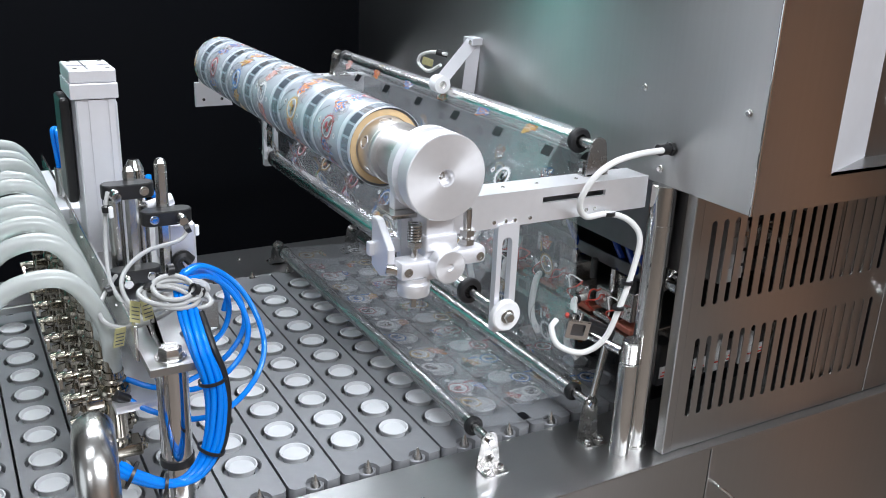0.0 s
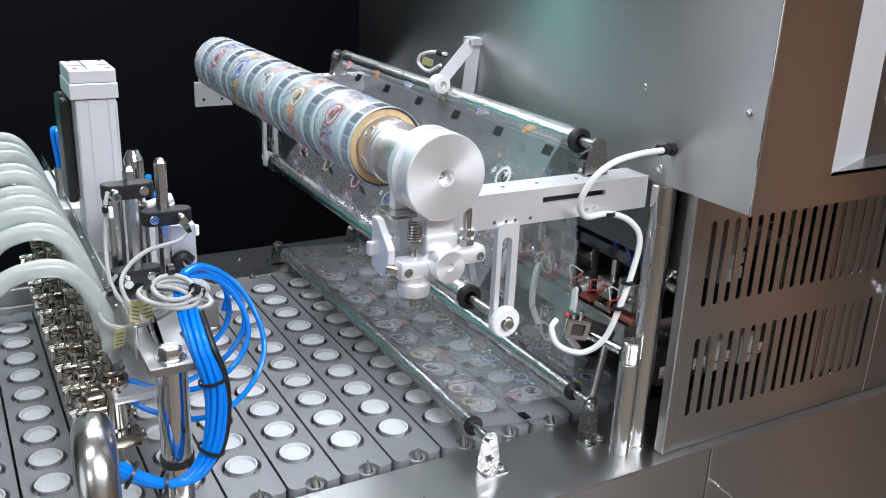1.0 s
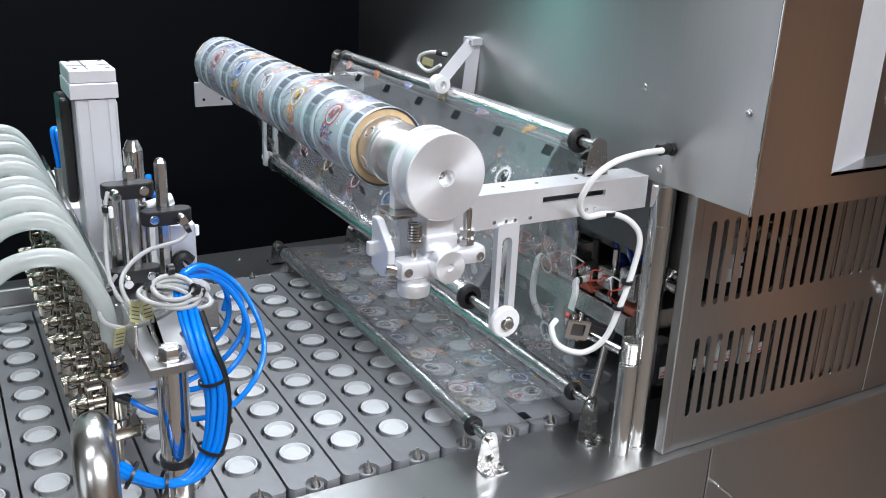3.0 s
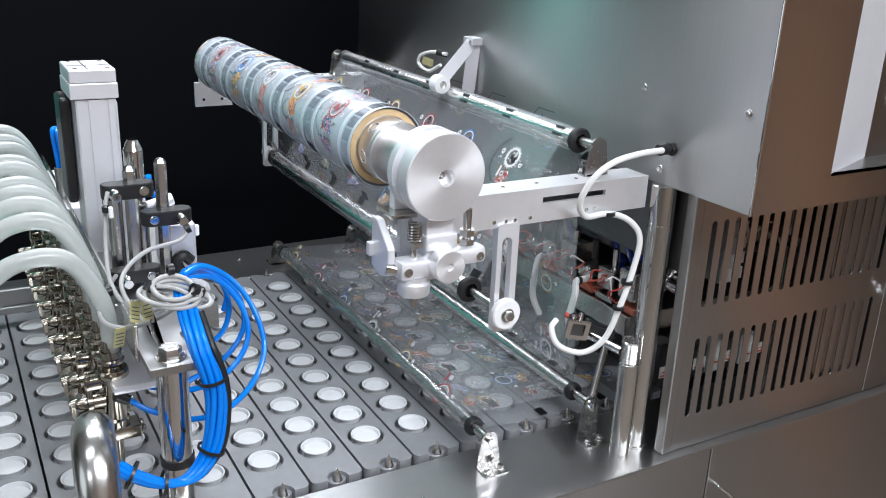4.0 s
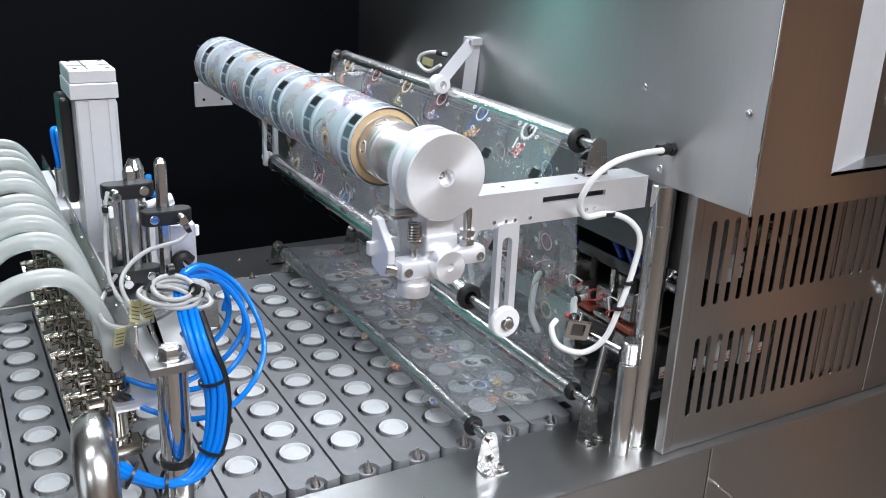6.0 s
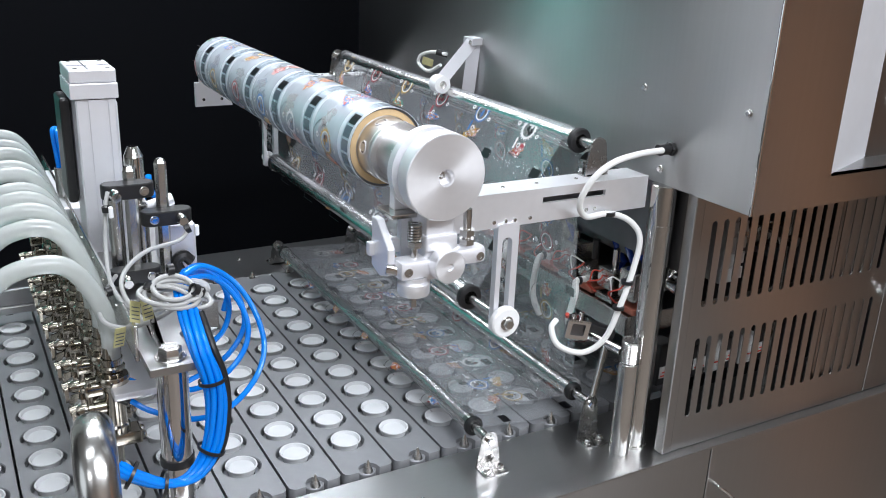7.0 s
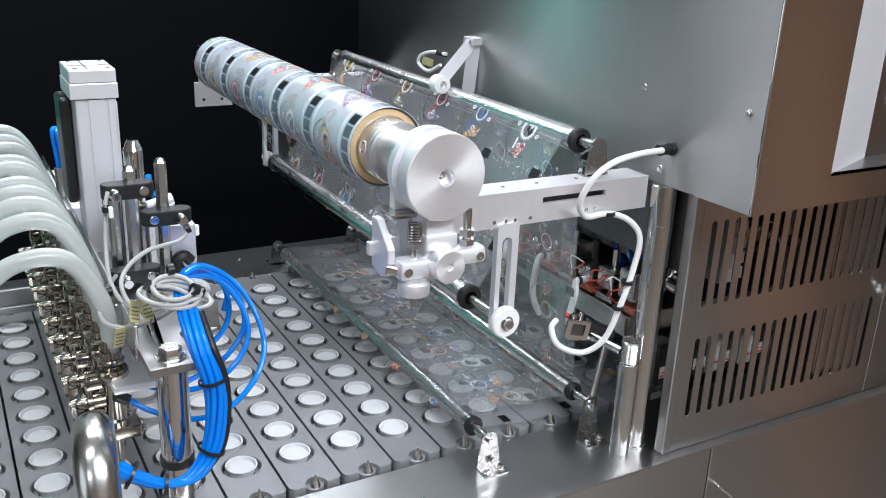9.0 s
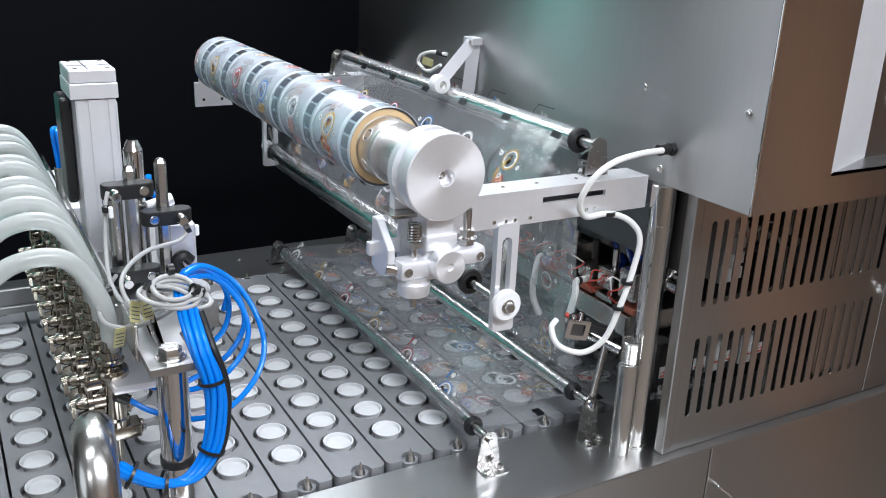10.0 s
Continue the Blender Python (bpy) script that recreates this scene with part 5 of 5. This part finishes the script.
# ---------------------------------------------------------------- sealing station
def nip_arm():
    t = thing("nip_arm", "white folding arm with a small pressing roller", "arm", at=(0, 0, 0))
    hinge = Vector((0.395, 0.276, 0.458))
    tip = Vector((0.3124, 0.2285, 0.4059))
    foot = Vector((0.395, 0.282, 0.379))
    w = 0.009
    def strip(name, a, b_, y_shift, width):
        d = (b_ - a).normalized()
        n = d.cross(Vector((0.55, 0.83, 0)).normalized()).normalized()
        bmm = bmesh.new()
        th = d.cross(n).normalized() * 0.003
        vs = [[bmm.verts.new(p + s * n * width + q * th) for s in (-1, 1) for p in ((a, b_) if s < 0 else (b_, a))] for q in (-1, 1)]
        bmm.faces.new(vs[0]); bmm.faces.new(vs[1][::-1])
        for k in range(4):
            bmm.faces.new((vs[0][k], vs[1][k], vs[1][(k + 1) % 4], vs[0][(k + 1) % 4]))
        part(name, bmm, ALU_WHITE, t)
    strip("arm", hinge, tip, 0, w)
    strip("back_leaf", hinge + Vector((0.004, 0, 0)), foot, 0, w * 1.1)
    part("hinge_block", box(hinge.x - 0.008, HX, hinge.y - 0.014, hinge.y + 0.014, hinge.z - 0.004, hinge.z + 0.007, 0.001), ALU_WHITE, t)
    part("press_roller", lathe(tip + Vector((0, -0.013, 0)), tip + Vector((0, 1, 0)), [(0, 0), (0, 0.011), (0.001, 0.0128), (0.020, 0.0128), (0.021, 0.0118), (0.021, 0)], 28), WHITE, t, "white plastic pressing roller")
    part("axle_screw", hex_bolt(tip + Vector((0, -0.013, 0)), (0, -1, 0), 0.0042, 0.004), STEEL, t)
    for dz in (0.0,):
        part("hinge_screw", hex_bolt(hinge + Vector((-0.006, -0.008, 0)), (-0.5, -0.8, 0), 0.0035, 0.003), STEEL, t)
    part("cable", hose([(0.395, 0.354, 0.429), (0.385, 0.384, 0.429), (0.380, 0.413, 0.420), (0.380, 0.420, 0.406), (0.380, 0.386, 0.398), (0.385, 0.354, 0.412)], 0.0028), CABLE, t, "white sensor cable")
    part("plug", rod((0.385, 0.370, 0.431), (0.400, 0.359, 0.427), 0.005, 12), BLACK, t)
    b = box(-0.010, 0.010, -0.0006, 0.0006, -0.006, 0.006)
    b.transform(pose(*(0.378, 0.385, 0.413), 0, 10, -60))
    part("cable_tag", b, YELLOW, t, "yellow paper cable tag")


nip_arm()


def sensor_cable():
    t = thing("white_cable", "white cable looping from the hood gland down the post", "cable", at=(0, 0, 0))
    pts = [(0.385, -0.170, 0.391), (0.345, -0.175, 0.391), (0.306, -0.180, 0.386), (0.284, -0.175, 0.368), (0.277, -0.165, 0.339), (0.296, -0.155, 0.318), (0.331, -0.153, 0.317), (0.356, -0.162, 0.307), (0.367, -0.170, 0.286), (0.359, -0.172, 0.245), (0.347, -0.172, 0.207), (0.334, -0.165, 0.162), (0.314, -0.150, 0.141), (0.285, -0.140, 0.152), (0.280, -0.130, 0.171), (0.290, -0.125, 0.179)]
    part("cable", hose(pts, 0.0036, 12, 8), CABLE, t)
    for p in ((0.353, -0.172, 0.235), (0.344, -0.172, 0.204), (0.331, -0.153, 0.317)):
        part("cable_tie", pipe(Vector(p) + Vector((0, 0, -0.002)), Vector(p) + Vector((0, 0, 0.002)), 0.0072, 0.0040, 14), BLACK, t, "black cable tie")
    s = thing("sensor_stand", "slim steel rods clamped together holding a print-mark sensor", "sensor stand", at=(0, 0, 0))
    part("upright_rod", rod((0.365, -0.115, 0.029), (0.390, -0.105, 0.115), 0.0050, 16), STEEL, s)
    part("cross_rod", rod((0.364, -0.100, 0.134), (0.373, -0.155, 0.133), 0.0058, 16), CHROME, s)
    b = box(-0.020, 0.020, -0.009, 0.009, -0.011, 0.011, 0.003)
    b.transform(pose(*(0.379, -0.100, 0.135), 0, 18, -30))
    part("clamp", b, BLACK, s, "black plastic cross clamp")
    b = box(-0.010, 0.010, -0.008, 0.008, -0.009, 0.009, 0.0015)
    b.transform(pose(*(0.345, -0.095, 0.147), 0, 10, -20))
    part("sensor", b, DARK_STEEL, s, "small dark print-mark sensor")
    b = holed(rounded(0, 0, 0.030, 0.026, 0.002), rounded(0, 0, 0.018, 0.016, 0.002), "y", -0.0115, -0.0085)
    box(-0.015, 0.015, -0.0115, 0.009, 0.0105, 0.0125, bm=b)
    b.transform(pose(*(0.345, -0.095, 0.147), 0, 10, -20))
    part("sensor_cage", b, CHROME, s, "bright bent steel sensor cage")
    for dx in (0.338, 0.350):
        part("cage_screw", rod((dx, -0.098, 0.157), (dx + 0.001, -0.098, 0.167), 0.0034, 12), CHROME, s)
    part("indicator", rod((0.322, -0.105, 0.169), (0.318, -0.110, 0.175), 0.0025, 10), RED, s, "red plastic button")
    part("tube_rod", rod((0.473, -0.020, 0.080), (0.466, -0.040, 0.181), 0.0068, 16), CHROME, s)


sensor_cable()


def sealing_head():
    t = thing("heat_sealer", "heat sealer with heater blocks, red wires and white tubes", "heat sealer", at=(0, 0, 0))
    x0, up = 0.416, 0.048
    part("top_plate", box(x0 + 0.035, 0.80, -0.12, 0.60, 0.168, 0.186, 0.002), DARK_STEEL, t)
    part("heater_plate", box(x0, 0.78, -0.11, 0.58, 0.075, 0.105, 0.002), STEEL, t)
    rnd = random.Random(8)
    for k in range(16):
        y = -0.118 + k * 0.043
        part("heater_block", box(x0 + 0.002, x0 + 0.05, y, y + 0.036, 0.108, 0.116, 0.002), TERRACOTTA if k % 2 == 0 else STEEL, t, "orange-red insulated block" if k % 2 == 0 else "")
        part("clamp_block", box(x0 + 0.004, x0 + 0.05, y + 0.004, y + 0.036, 0.124, 0.164 - 0.012 * (k % 3), 0.002), STEEL, t)
        part("cap_nut", rod((x0 + 0.02, y + 0.02, 0.15), (x0 + 0.02, y + 0.02, 0.178), 0.005, 12), CHROME if k % 2 else BLACK, t)
        if k % 2 == 0 and k > 1:
            e = rnd.uniform(-0.01, 0.01)
            part("air_tube", hose([(x0 + 0.02, y + 0.02, 0.120), (x0 - 0.012, y + 0.015, 0.132 + e), (x0 - 0.032, y + e, 0.118), (x0 - 0.040, y - 0.01, 0.085 + e), (x0 - 0.03, y - 0.015 + e, 0.055)], 0.0046, 12, 7), CABLE, t, "white braided tube")
            part("tube_strap", pipe((x0 - 0.006, y + 0.016, 0.131 + e), (x0 - 0.011, y + 0.016, 0.132 + e), 0.0060, 0.0044, 14), BLACK, t)
        for j in range(2):
            e = rnd.uniform(-0.012, 0.012)
            part("wire", hose([(x0 + 0.01, y + 0.03, 0.142), (x0 - 0.006, y + 0.028 + e, 0.144 + e * 0.6), (x0 - 0.010 + e * 0.3, y + 0.035, 0.130), (x0 + 0.005, y + 0.042 + e, 0.112)], 0.0011, 6, 6), RED if j == 0 or k % 2 else CABLE, t, "red wire" if j == 0 or k % 2 else "white wire")
        part("screw", hex_bolt((x0 + 0.004, y + 0.012, 0.14), (-1, 0, 0), 0.0035, 0.003), CHROME, t)
    t.location.z = up
    LIFTED.append((t, Matrix.Translation((0, 0, up)), "seal"))
    for x, y in ((0.475, -0.06), (0.475, 0.10), (0.475, 0.50), (0.70, 0.05), (0.70, 0.50)):
        c = thing("press_column", "dull steel press column inside the sealing station", "column", "press columns")
        part("shaft", rod((x, y, -0.05), (x, y, 0.345), 0.013, 20), STEEL, c)
    e = thing("encoder_wheel", "small black measuring wheel under the upper roller", "wheel", at=(0, 0, 0))
    part("tyre", pipe((0.345, -0.098, 0.362), (0.345, -0.088, 0.362), 0.0125, 0.009, 24), RUBBER, e)
    part("hub", rod((0.345, -0.100, 0.362), (0.345, -0.086, 0.362), 0.0088, 20), DARK_STEEL, e)
    part("holder", box(0.325, 0.338, -0.104, -0.094, 0.354, 0.368, 0.001), STEEL, e)
    w = thing("inner_hoses", "dark blue hoses hanging inside the sealing station", "hoses", at=(0, 0, 0))
    for y, dx in ((-0.06, 0.0), (-0.02, 0.01), (0.07, 0.0), (-0.10, 0.012), (-0.085, 0.0)):
        part("hose", hose([(0.46 + dx, y, 0.346), (0.445 + dx, y, 0.30), (0.435 + dx, y - 0.01, 0.25), (0.45 + dx, y - 0.02, 0.205), (0.47 + dx, y - 0.02, 0.185)], 0.0045, 10, 6), DARK_BLUE if dx < 0.011 else BLACK, w)
    # Unseen panel, added so that the slots look into darkness.
    v = thing("inner_shade_wall", "unseen dark panel added to keep the inside of the sealing station dark", "panel", kind="structure")
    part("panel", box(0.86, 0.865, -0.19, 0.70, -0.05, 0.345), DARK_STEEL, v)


sealing_head()


def deck_screws():
    for x, y in ((0.10, -0.150), (0.055, -0.162), (0.145, 0.70), (0.235, 0.70), (0.06, 0.70)):
        solid("deck_screw", hex_bolt((x, y, -0.006), (0, 0, 1), 0.0032, 0.003), CHROME, "small steel screw in the table top", "screw", "screws of the table top")


deck_screws()


# ---------------------------------------------------------------- motion of the parts
HEAD = [(0, 0.02), (0.3, 0.08), (0.5, 0.2), (1.0, 0.5), (1.5, 0.83), (1.8, 0.96), (2.05, 1.0), (5.05, 1.0), (5.15, 0.75), (5.3, 0.1), (5.45, 0.0), (5.9, 0.04), (6.3, 0.2), (6.8, 0.52), (7.3, 0.86), (7.6, 0.97), (7.85, 1.0), (10.0, 1.0)]
SEAL = [(0, 0), (0.75, 0), (0.9, 0.2), (1.1, 0.8), (1.25, 1), (4.65, 1), (4.75, 0.8), (4.9, 0.15), (5.0, 0), (6.5, 0), (6.65, 0.2), (6.85, 0.8), (7.0, 1), (10.0, 1)]
BUSY = [0.0] + [0.1 * k for k in range(1, 8)] + [3.0] + [3.6 + 0.05 * k for k in range(0, 19)] + [4.6 + 0.1 * k for k in range(10)] + [6.0, 9.4] + [9.45 + 0.05 * k for k in range(12)]


def motions():
    stroke = [0.0, 3.6] + [3.65 + 0.05 * k for k in range(0, 18)] + [9.45 + 0.05 * k for k in range(12)]
    for o, m in CARRIERS + CAPSULES:
        walk(o, [(t, Matrix.Translation((index_at(t) * PX, 0, 0)) @ m) for t in stroke])
    walk(DANCER, [(t, pose(RD[0], 0, dancer_at(t))) for t in BUSY])
    walk(ROLL, [(t, pose(AX, 0, AZ) @ Matrix.Rotation(given_out(t) / RFILM, 4, "Y")) for t in BUSY])
    low = path_at(3.0)
    for o, k in SHEETS[:2]:
        rows = []
        for t in BUSY:
            pts = path_at(t)
            u = sum(math.hypot(pts[q + 1][0] - pts[q][0], pts[q + 1][1] - pts[q][1]) for q in range(k))
            slack = (math.hypot(pts[k + 1][0] - pts[k][0], pts[k + 1][1] - pts[k][1]) - math.hypot(low[k + 1][0] - low[k][0], low[k + 1][1] - low[k][1])) if k else 0
            rows.append((t, place_on(t, u + 1e-5) @ Matrix.Translation((slack, 0, 0))))
        walk(o, rows)
    for o, u in ROWS:
        walk(o, [(t, place_on(t, u + given_out(t))) for t in BUSY])
    for o, m, drop in LIFTED:
        if drop == "seal":
            walk(o, [(t, Matrix.Translation((0, 0, -0.028 * (1 - v))) @ m) for t, v in SEAL])
            continue
        walk(o, [(t, Matrix.Translation((0, 0, drop * (between(t, HEAD) - 1))) @ m) for t, _ in HEAD])


motions()
